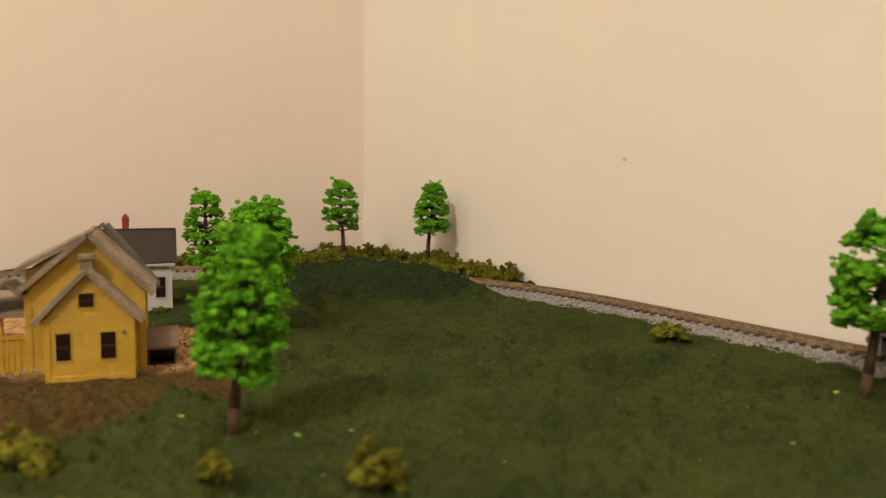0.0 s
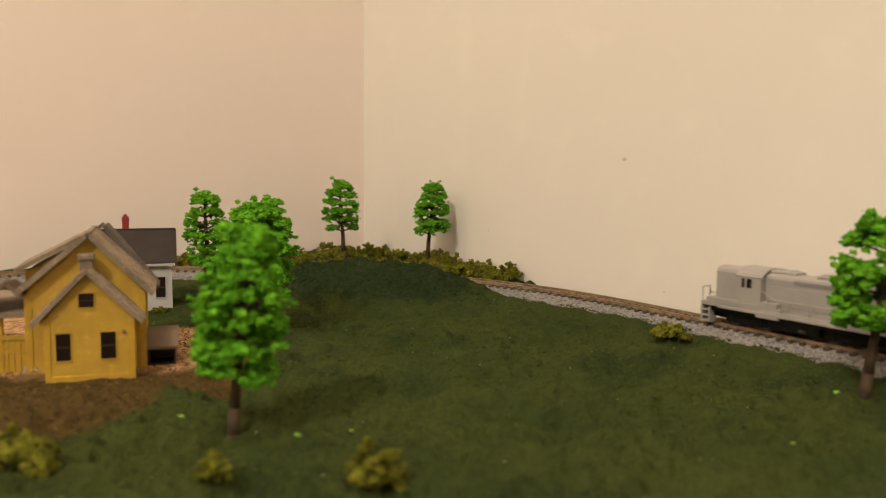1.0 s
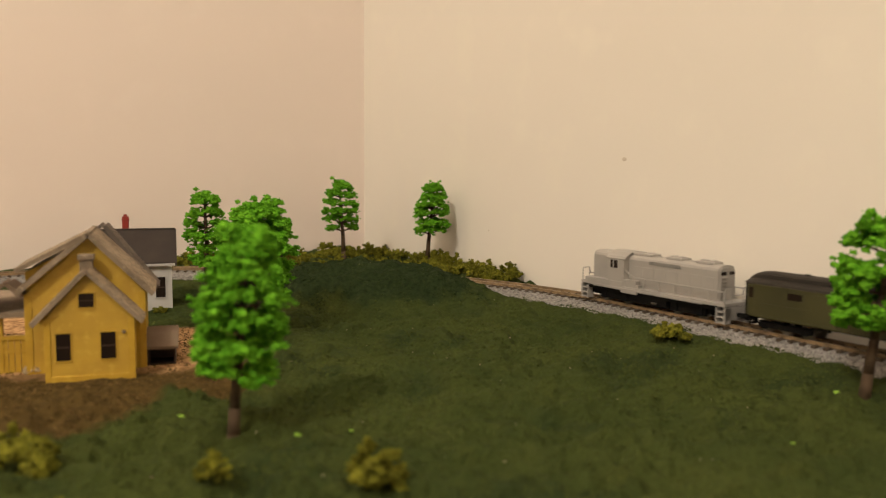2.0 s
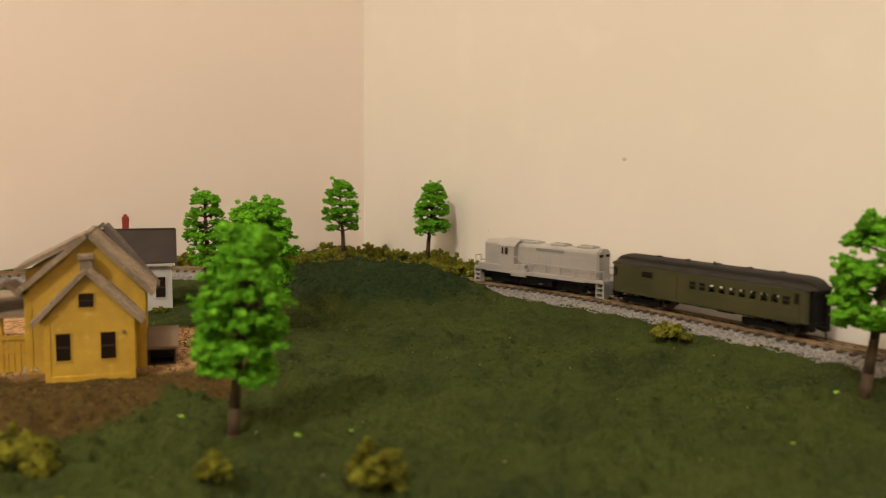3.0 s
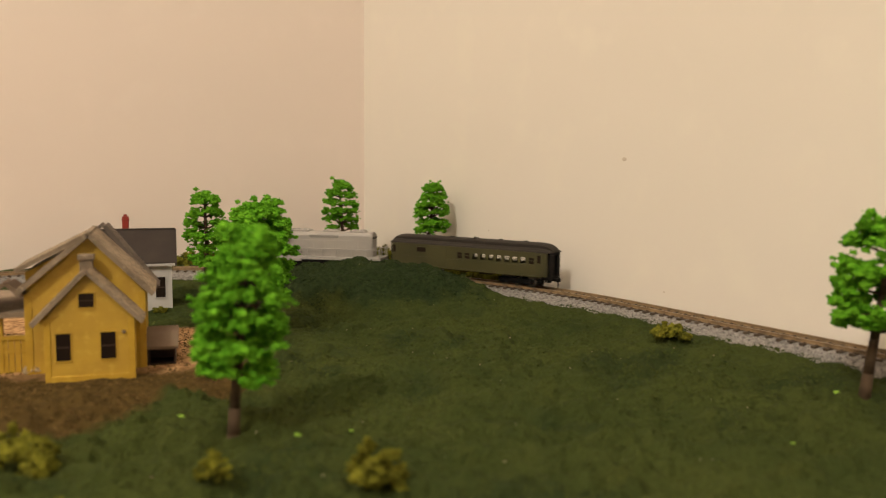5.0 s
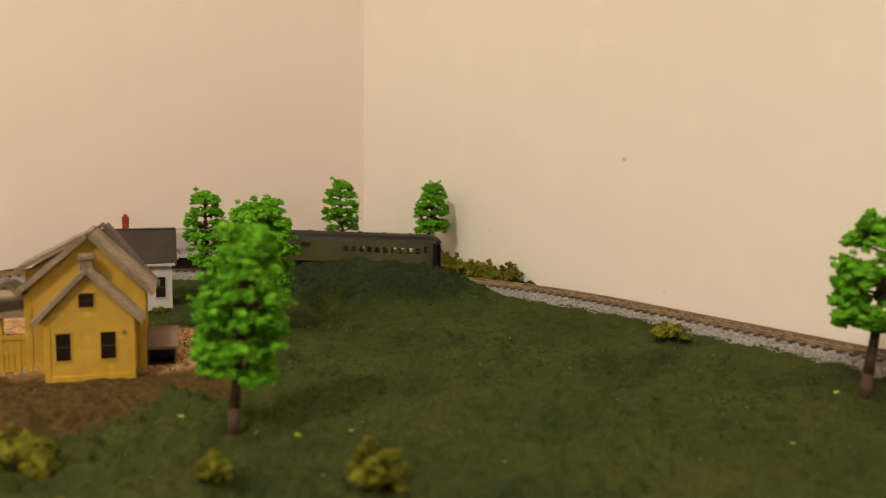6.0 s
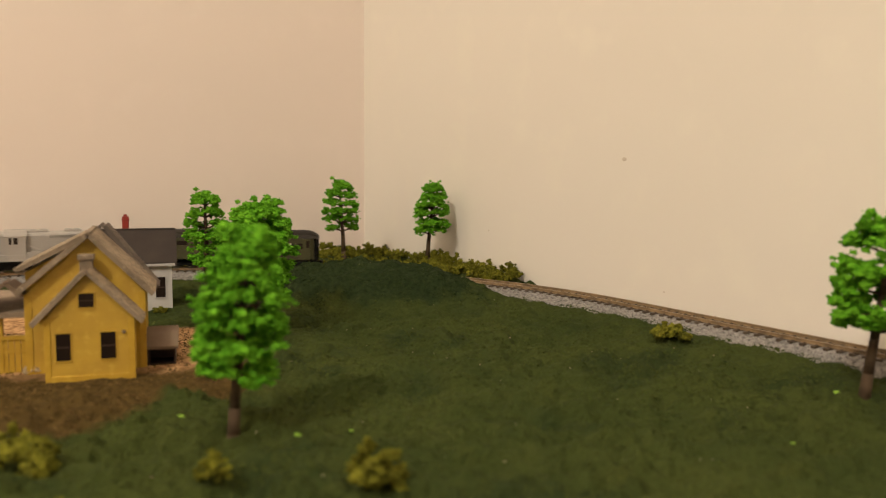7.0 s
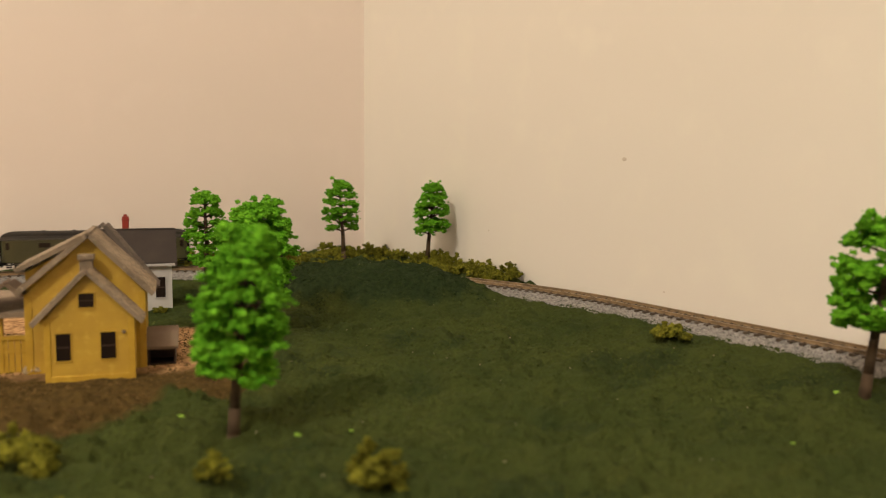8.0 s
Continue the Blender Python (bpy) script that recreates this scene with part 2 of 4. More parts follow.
# ---- the room ----
def build_room():
    h0, h1, far = -900, 1750, 2700
    w = part("wall_east", boxes((-120, -120, h0, 0, far + 120, h1)), M_WALL)
    tagged(w, "cream painted room wall behind the straight track", "wall", kind="structure")
    for y, z, r in ((309.7, 75.1, 1.5), (341.6, 5.6, 0.6), (183.1, 26.8, 0.6)):
        bm = bmesh.new()
        bmesh.ops.create_icosphere(bm, subdivisions=2, radius=r)
        for v in bm.verts:
            v.co = Vector((v.co.x * 0.12, v.co.y * 1.2 * (1 + 0.4 * noise.noise(v.co * 2)) + y, v.co.z * 0.7 + z))
        part("scuff_mark", bm, M_SCUFF, w, "small grey scuff on the paint")
    w = part("wall_south", boxes((0, -120, h0, far, 0, h1)), M_WALL_LIGHT_TINT)
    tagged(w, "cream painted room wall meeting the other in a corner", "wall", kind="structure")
    # Unseen walls, ceiling and floor, added to close the room and bounce light.
    w = part("wall_west", boxes((far, -120, h0, far + 120, far + 120, h1)), M_WALL)
    tagged(w, "unseen plain cream wall closing the room", "wall", kind="structure")
    w = part("wall_north", boxes((0, far, h0, far, far + 120, h1)), M_WALL)
    tagged(w, "unseen plain cream wall closing the room", "wall", kind="structure")
    tagged(part("ceiling", boxes((-120, -120, h1, far + 120, far + 120, h1 + 80)), M_CEIL), "unseen plain white ceiling", "ceiling", kind="structure")
    tagged(part("floor", boxes((-120, -120, h0 - 80, far + 120, far + 120, h0)), M_FLOOR), "unseen light brown carpeted floor, pale to bounce light", "floor", kind="structure")
    t = thing("layout_table", mmpose(0, 0, 0), "plain wooden table carrying the model landscape", "table")
    part("tabletop", boxes((1, 1, -34, 1000, 900, -14), bevel=1.5), M_BOARD, t)
    for x in (40, 950):
        for y in (40, 850):
            part("leg", boxes((x - 20, y - 20, -900, x + 20, y + 20, -34), bevel=2), M_BOARD, t)
    # Fittings for both lamps, out of view; the second lamp is only added fill.
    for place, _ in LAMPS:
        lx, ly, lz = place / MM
        lamp = thing("pendant_lamp", mmpose(lx, ly, h1), "unseen warm white pendant lamp on a cord, switched on", "lamp")
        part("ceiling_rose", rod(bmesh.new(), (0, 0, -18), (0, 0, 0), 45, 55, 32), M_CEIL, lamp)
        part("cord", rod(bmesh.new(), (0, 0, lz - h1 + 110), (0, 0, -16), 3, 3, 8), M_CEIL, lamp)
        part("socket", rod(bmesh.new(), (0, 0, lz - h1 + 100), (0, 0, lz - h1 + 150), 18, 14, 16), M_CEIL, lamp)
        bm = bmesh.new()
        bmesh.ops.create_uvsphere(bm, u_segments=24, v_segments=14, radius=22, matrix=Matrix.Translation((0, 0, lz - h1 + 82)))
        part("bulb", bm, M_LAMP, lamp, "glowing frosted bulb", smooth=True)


# ---- ground ----
def ground_material():
    m = material("turf_and_dirt", (0.047, 0.059, 0.015), 0.97, 0, [(16, (0.034, 0.047, 0.013), 0.35, 0.65), (70, (0.052, 0.061, 0.015), 0.52, 0.75), (700, (0.032, 0.041, 0.011), 0.5, 0.7)], [(90, 0.7, 6.0), (260, 0.75, 2.2), (900, 0.6, 0.7)], 0.05)
    nt = m.node_tree
    bs = nt.nodes["Principled BSDF"]
    grass = bs.inputs["Base Color"].links[0].from_socket
    co = nt.nodes["Texture Coordinate"]

    def rgb(c):
        n = nt.nodes.new("ShaderNodeRGB")
        n.outputs[0].default_value = (*c, 1)
        return n.outputs[0]

    def mix(f, a, b):
        n = nt.nodes.new("ShaderNodeMix")
        n.data_type = "RGBA"
        nt.links.new(f, n.inputs[0]), nt.links.new(a, n.inputs[6]), nt.links.new(b, n.inputs[7])
        return n.outputs[2]

    def speckle(scale, lo, hi):
        n = nt.nodes.new("ShaderNodeTexNoise")
        n.inputs["Scale"].default_value, n.inputs["Detail"].default_value = scale, 5
        nt.links.new(co.outputs["Object"], n.inputs["Vector"])
        r = nt.nodes.new("ShaderNodeMapRange")
        r.inputs[1].default_value, r.inputs[2].default_value = lo, hi
        nt.links.new(n.outputs[0], r.inputs[0])
        return r.outputs[0]

    def attr(name):
        n = nt.nodes.new("ShaderNodeAttribute")
        n.attribute_name = name
        return n.outputs["Fac"]

    brown = mix(speckle(260, 0.4, 0.65), rgb((0.082, 0.053, 0.017)), rgb((0.052, 0.034, 0.011)))
    peach = mix(speckle(300, 0.42, 0.62), rgb((0.50, 0.30, 0.15)), rgb((0.27, 0.15, 0.07)))
    soil = mix(attr("bare"), brown, peach)
    # Darker turf colour, on the mound and in noise patches.
    dark_turf = mix(speckle(420, 0.4, 0.65), rgb((0.022, 0.034, 0.013)), rgb((0.013, 0.020, 0.008)))
    turf = mix(attr("dark_turf"), grass, dark_turf)
    nt.links.new(mix(attr("dirt"), turf, soil), bs.inputs["Base Color"])
    return m


def build_ground():
    step = 1.4
    xs, ys = [], []
    x = 0.5
    while x < 990:
        xs.append(x)
        x += step if x < 420 else 14
    y = 0.5
    while y < 890:
        ys.append(y)
        y += step if y < 560 else 14
    verts, dirt, bare, dark_turf = [], [], [], []
    for y in ys:
        for x in xs:
            verts.append((x, y, terrain(x, y)))
            d = max(0.0, min(1.0, dirt_amount(x, y)))
            u, v = house_uv(x, y)
            dirt.append(d)
            dark_turf.append(max(0.0, min(0.95, mound(x, y) * 3.0 - 0.5 + 0.8 * fbm(x, y, 15, 3, 8.0)), min(0.6, 1.3 * fbm(x, y, 34, 3, 12.0) - 0.25)))
            bare.append(max(0.0, min(1.0, (v - 5) / 10 + 0.8 * fbm(x, y, 12, 3, 9.0))))
    n = len(xs)
    faces = [(j * n + i, j * n + i + 1, (j + 1) * n + i + 1, (j + 1) * n + i) for j in range(len(ys) - 1) for i in range(n - 1)]
    g = raw("ground", verts, faces, ground_material(), smooth=True)
    for name, values in (("dirt", dirt), ("bare", bare), ("dark_turf", dark_turf)):
        a = g.data.attributes.new(name, "FLOAT", "POINT")
        a.data.foreach_set("value", values)
    tagged(g, "dark green model turf with brown bare soil by the houses", "ground", kind="structure")


# ---- track ----
S_FROM, S_TO = -420, 760
BED = [(-19.0, -6.0), (-15.0, -3.0), (-11, -2.5), (-8.4, -2.3), (-6.6, -2.1), (-3, -2.0), (3, -2.0), (6.6, -2.1), (8.4, -2.6), (11, -3.6), (13.5, -5.4), (16.5, -9.0)]


def sweep(profile, s0, s1, step, close=False, jitter=0.0, rng=None):
    """A band of the given cross-section (offset to the inside, height) along the track."""
    verts, faces = [], []
    n, k = len(profile), int((s1 - s0) / step) + 1
    for i in range(k):
        x, y, h = track_at(s0 + i * step)
        nx, ny = -math.sin(h), math.cos(h)
        for o, z in profile:
            if rng and jitter:
                o, z = o + rng.uniform(-jitter, jitter), z + rng.uniform(-jitter, jitter) * 0.6
            verts.append((x + nx * o, y + ny * o, z + RAIL))
    for i in range(k - 1):
        for j in range(n if close else n - 1):
            a, b = i * n + j, i * n + (j + 1) % n
            faces.append((a, b, b + n, a + n))
    return verts, faces


def build_track():
    rng = random.Random(4)
    v, f = sweep(BED, S_FROM, S_TO, 1.6, jitter=0.35, rng=rng)
    b = raw("ballast_bed", v, [q[::-1] for q in f], M_BALLAST, smooth=True)
    tagged(b, "pale grey gravel ballast under the track", "ballast", kind="structure")
    t = thing("model_track", mmpose(0, 0, 0), "brown plastic sleepers with weathered rails on grey ballast", "track")
    for side in (-4.5, 4.5):
        rail = [(side - 0.8, -1.5), (side - 0.8, -1.3), (side - 0.25, -1.1), (side - 0.25, -0.55), (side - 0.48, -0.4), (side - 0.48, -0.02), (side + 0.48, -0.02), (side + 0.48, -0.4), (side + 0.25, -0.55), (side + 0.25, -1.1), (side + 0.8, -1.3), (side + 0.8, -1.5)]
        v, f = sweep(rail, S_FROM, S_TO, 4.0, close=True)
        r = raw("rail", v, [q[::-1] for q in f], M_RAIL, t)
        v, f = sweep([(side - 0.40, -0.02), (side - 0.34, 0.03), (side + 0.34, 0.03), (side + 0.40, -0.02)], S_FROM, S_TO, 4.0)
        raw("rail_head", v, [q[::-1] for q in f], M_RAILTOP, r)
    bm = boxes((-1.05, -8.1, -3.6, 1.05, 8.1, -1.5), bevel=0.15)
    for side in (-4.5, 4.5):
        for o in (-1.1, 1.1):
            box(bm, -0.5, side + o - 0.3, -1.5, 0.5, side + o + 0.3, -1.1)
    s, first = S_FROM + 3, None
    while s < S_TO - 3:
        x, y, h = track_at(s)
        if first is None:
            first = part("tie", bm, M_TIE, t)
            ob = first
        else:
            ob = new("tie", first.data)
            ob.parent = t
        ob.matrix_basis = mmpose(x, y, RAIL, math.degrees(h) + rng.uniform(-1, 1))
        s += 5.45


def scatter_grains(name, spots, mat, label, category, size, rng):
    """Many tiny irregular lumps joined into one mesh."""
    verts, faces = [], []
    octa = [(1, 0, 0), (0, 1, 0), (-1, 0, 0), (0, -1, 0), (0, 0, 1), (0, 0, -1)]
    tri = [(0, 1, 4), (1, 2, 4), (2, 3, 4), (3, 0, 4), (1, 0, 5), (2, 1, 5), (3, 2, 5), (0, 3, 5)]
    for x, y, z in spots:
        r = rng.uniform(*size)
        a = rng.uniform(0, 6.3)
        ca, sa = math.cos(a), math.sin(a)
        k = len(verts)
        for ox, oy, oz in octa:
            q = r * rng.uniform(0.7, 1.3)
            verts.append((x + (ox * ca - oy * sa) * q, y + (ox * sa + oy * ca) * q, z + oz * q * 0.8))
        faces += [(k + i, k + j, k + l) for i, j, l in tri]
    ob = raw(name, verts, faces, mat)
    return tagged(ob, label, category, kind="stuff")


# ---- foliage ----
OCTA = [(1, 0, 0), (0, 1, 0), (-1, 0, 0), (0, -1, 0), (0, 0, 1), (0, 0, -1)]
OCTA_FACES = [(0, 1, 4), (1, 2, 4), (2, 3, 4), (3, 0, 4), (1, 0, 5), (2, 1, 5), (3, 2, 5), (0, 3, 5)]


def ball():
    bm = bmesh.new()
    bmesh.ops.create_icosphere(bm, subdivisions=2, radius=1)
    vs, fs = [v.co.copy() for v in bm.verts], [tuple(v.index for v in f.verts) for f in bm.faces]
    bm.free()
    return vs, fs


BALL = ball()


def puff(verts, faces, c, r, flat, rng, seed, crumbs=12):
    """A ragged foam clump: a lumpy core with crumbs sticking to it."""
    k = len(verts)
    here, there = Vector((seed, 0, 0)), Vector((0, seed, 0))
    for co in BALL[0]:
        p = co * (r * (0.9 + 0.7 * noise.noise(co * 1.5 + here) + 0.6 * noise.noise(co * 3.6 + there) + rng.uniform(-0.25, 0.25)))
        verts.append((c[0] + p.x, c[1] + p.y, c[2] + p.z * flat))
    faces += [(k + i, k + j, k + l) for i, j, l in BALL[1]]
    for _ in range(crumbs):
        a, z = rng.uniform(0, 6.283), rng.uniform(-0.8, 1)
        w = math.sqrt(1 - z * z) * r * rng.uniform(0.8, 1.35)
        p = (c[0] + w * math.cos(a), c[1] + w * math.sin(a), c[2] + z * r * flat * 1.1)
        k, q = len(verts), r * rng.uniform(0.14, 0.36)
        for o in OCTA:
            e = q * rng.uniform(0.4, 1.6)
            verts.append((p[0] + o[0] * e + rng.uniform(-0.2, 0.2) * q, p[1] + o[1] * e, p[2] + o[2] * e * 0.8))
        faces += [(k + i, k + j, k + l) for i, j, l in OCTA_FACES]


def crown_width(k, top):
    """Half width of the crown, 0 to 1, from its foot (k = 0) to its top (k = 1)."""
    low = 0.80 + 0.20 * min(1.0, k / 0.22)
    return low * (1.0 if k < 0.40 else math.sqrt(max(0.0, 1 - ((k - 0.40) / 0.66) ** 2)) * (1 - top * (k - 0.4)))


def build_tree(x, y, z, height, width, crown_from, lean, seed, label, tiers=7, gappy=0.4, top=0.25):
    """Model tree: a plastic trunk with limbs, and tiers of ragged foam clumps with gaps between them."""
    rng = random.Random(seed)
    t = thing("model_tree", mmpose(x, y, z), label, "tree", "model trees")
    lx, ly = lean
    bm = bmesh.new()
    pts = [(lx * k + rng.uniform(-0.3, 0.3), ly * k + rng.uniform(-0.3, 0.3), height * 0.95 * k) for k in (0, 0.15, 0.35, 0.6, 0.8, 1.0)]
    pts[0] = (0, 0, -1.0)
    for i in range(5):
        r0, r1 = height * 0.033 * (1 - 0.15 * i), height * 0.033 * (1 - 0.15 * (i + 1))
        rod(bm, pts[i], pts[i + 1], r0, r1, 10)
    bmesh.ops.create_cone(bm, cap_ends=True, segments=12, radius1=height * 0.05, radius2=height * 0.034, depth=2.0, matrix=Matrix.Translation((0, 0, -0.5)))
    limbs, verts, faces = [], [], []
    span = 1.0 - crown_from
    rise = span * height / tiers
    for i in range(tiers):
        k = (i + 0.3) / tiers
        h = height * (crown_from + span * k)
        wide = width / 2 * crown_width(k, top)
        q = h / height
        ax, ay = lx * q, ly * q
        n = 6 if k < 0.65 else 5
        start = rng.uniform(0, 6.3)
        for j in range(n):
            if rng.random() < gappy * 0.4:
                continue
            a = start + j * 6.283 / n + rng.uniform(-0.4, 0.4)
            reach = wide * rng.uniform(0.86, 1.05)
            up = rng.uniform(-0.25, 0.25) * rise
            ca, sa = math.cos(a), math.sin(a)
            limbs.append(((ax, ay, h - rise * 0.45), (ax + reach * 0.75 * ca, ay + reach * 0.75 * sa, h + up - rise * 0.05)))
            # a flat spray of foam along the limb, broad at its end and drooping a little
            for _ in range(34):
                f = 0.28 + 0.68 * math.sqrt(rng.random())
                side = max(-0.45, min(0.45, rng.gauss(0, 0.26))) * reach * (0.5 + 0.6 * f)
                d = f * reach
                z0 = h + up + rise * (0.16 * math.sin(f * 3.1) - 0.10 * f) + rng.gauss(0, rise * 0.17)
                puff(verts, faces, (ax + d * ca - side * sa, ay + d * sa + side * ca, z0), width * 0.5 * rng.uniform(0.04, 0.11), 0.62, rng, rng.uniform(0, 50), 8)
        for _ in range(round(44 * max(0.0, 0.5 - gappy))):
            a, rad = rng.uniform(0, 6.3), wide * rng.uniform(0.35, 0.9)
            puff(verts, faces, (ax + rad * math.cos(a), ay + rad * math.sin(a), h + rng.uniform(0, rise)), width * 0.5 * rng.uniform(0.06, 0.13), 0.8, rng, rng.uniform(0, 50), 9)
    for _ in range(26):
        u = rng.random()
        puff(verts, faces, (lx + rng.gauss(0, width * 0.10 * (1.1 - u)), ly + rng.gauss(0, width * 0.10 * (1.1 - u)), height * (0.91 + 0.075 * u)), width * rng.uniform(0.03, 0.06), 0.85, rng, rng.uniform(0, 50), 9)
    part("trunk", bm, M_BARK, t, smooth=True)
    for p, q in limbs:
        part("limb", rod(bmesh.new(), p, q, height * 0.009, height * 0.004, 5), M_BARK, t)
    tagged(raw("crown", verts, faces, M_LEAF, t), "bright green foam foliage clumps")


def build_bush(x, y, r, h, seed, label, name="foam_bush", n=16):
    rng = random.Random(seed)
    t = thing(name, mmpose(x, y, terrain(x, y) - 0.4), label, "bush", "olive foam bushes")
    verts, faces = [], []
    for _ in range(n):
        a, d = rng.uniform(0, 6.3), r * math.sqrt(rng.random()) * 0.8
        hh = h * (1 - 0.75 * (d / r) ** 1.5) * rng.uniform(0.35, 0.85)
        for _ in range(4):
            puff(verts, faces, (d * math.cos(a) + rng.gauss(0, r * 0.13), d * math.sin(a) + rng.gauss(0, r * 0.13), hh * rng.uniform(0.75, 1.1)), r * rng.uniform(0.09, 0.2), 0.9, rng, rng.uniform(0, 50), 6)
    raw("foliage", verts, faces, M_BUSH, t)


# ---- houses ----
def lap_boards(left_right, z0, z1, course, thick, y):
    """Lapped boards on a wall facing -y; left_right(z) gives the wall's edges."""
    bm = bmesh.new()
    z = z0
    while z < z1 - 0.05:
        zt = min(z + course, z1)
        (a0, a1), (b0, b1) = left_right(z), left_right(zt)
        if b1 - b0 < 0.3:
            break
        vs = [bm.verts.new(p) for p in ((a0, y - thick, z), (a1, y - thick, z), (b1, y - 0.03, zt), (b0, y - 0.03, zt), (a0, y, z), (a1, y, z))]
        bm.faces.new((vs[0], vs[1], vs[2], vs[3]))
        bm.faces.new((vs[1], vs[0], vs[4], vs[5]))
        z = zt
    return bm


def gable(x0, x1, eave, mid, ridge):
    """Edges of a gabled wall at height z."""
    def edges(z):
        k = max(0.0, (z - eave) / (ridge - eave))
        return x0 + (mid - x0) * k, x1 + (mid - x1) * k
    return edges


def turned(bm, deg, x, y):
    bmesh.ops.transform(bm, matrix=Matrix.Translation((x, y, 0)) @ Matrix.Rotation(radians(deg), 4, "Z"), verts=bm.verts)
    return bm


def slab(p, q, y0, y1, thick, shingle=0.0):
    """A roof slope from the ridge p to the eave q (pairs of x, z), with lapped courses on top."""
    bm = bmesh.new()
    p, q = Vector(p), Vector(q)
    d = q - p
    n = Vector((-d.y, d.x)).normalized()
    if n.y < 0:
        n = -n
    pts = [tuple(p), tuple(q)]
    if shingle:
        k = max(2, int(d.length / shingle))
        for i in range(k, 0, -1):
            e, f = p + d * (i / k), p + d * ((i - 1) / k)
            pts += [tuple(e + n * (thick + 0.13)), tuple(f + n * thick)]
    else:
        pts += [tuple(q + n * thick), tuple(p + n * thick)]
    return prism(bm, pts, "y", y0, y1)


def shingles(p, q, y0, y1, thick, mat, roof, seed, course=1.3, tab=1.5):
    """Overlapping shingle tabs on a roof slope from the ridge p to the eave q."""
    rng = random.Random(seed)
    p, q = Vector(p), Vector(q)
    d = q - p
    n = Vector((-d.y, d.x)).normalized()
    if n.y < 0:
        n = -n
    k = int(d.length / course)
    verts, faces = [], []
    for i in range(k):
        y = y0 - rng.uniform(0, tab * 0.5)
        while y < y1:
            w = tab * rng.uniform(0.8, 1.15)
            a, b = max(y, y0) + 0.06, min(y + w, y1) - 0.06
            y += w
            if b - a < 0.3:
                continue
            lift = 0.36 + rng.uniform(-0.06, 0.1)
            hi, lo = p + d * (i / k) + n * (thick + 0.02), p + d * ((i + 1) / k + rng.uniform(0.0, 0.012)) + n * (thick + lift)
            under = lo - n * (lift + 0.1)
            v = len(verts)
            for c in (hi, lo, under):
                verts += [(c.x, a, c.y), (c.x, b, c.y)]
            faces += [(v, v + 1, v + 3, v + 2), (v + 2, v + 3, v + 5, v + 4), (v, v + 2, v + 4), (v + 1, v + 5, v + 3)]
    return tagged(raw("shingles", verts, faces, mat, roof), "rows of small shingle tabs", kind="stuff")


def build_window(parent, x, y, z, w, h, frame_mat, bar=True):
    """A framed dark window facing -y, with its glazing bar and sill."""
    f = part("window", boxes((x - 0.4, y - 0.52, z + h, x + w + 0.4, y, z + h + 0.4), (x - 0.35, y - 0.5, z, x, y, z + h), (x + w, y - 0.5, z, x + w + 0.35, y, z + h)), frame_mat, parent)
    part("sill", boxes((x - 0.5, y - 0.55, z - 0.5, x + w + 0.5, y, z)), frame_mat, f)
    part("pane", boxes((x, y - 0.46, z, x + w, y - 0.02, z + h)), M_DARKHOLE, f, "dark window pane")
    if bar:
        part("glazing_bar", boxes((x, y - 0.52, z + h * 0.46, x + w, y - 0.46, z + h * 0.52)), M_DARKBROWN, f)
    return f


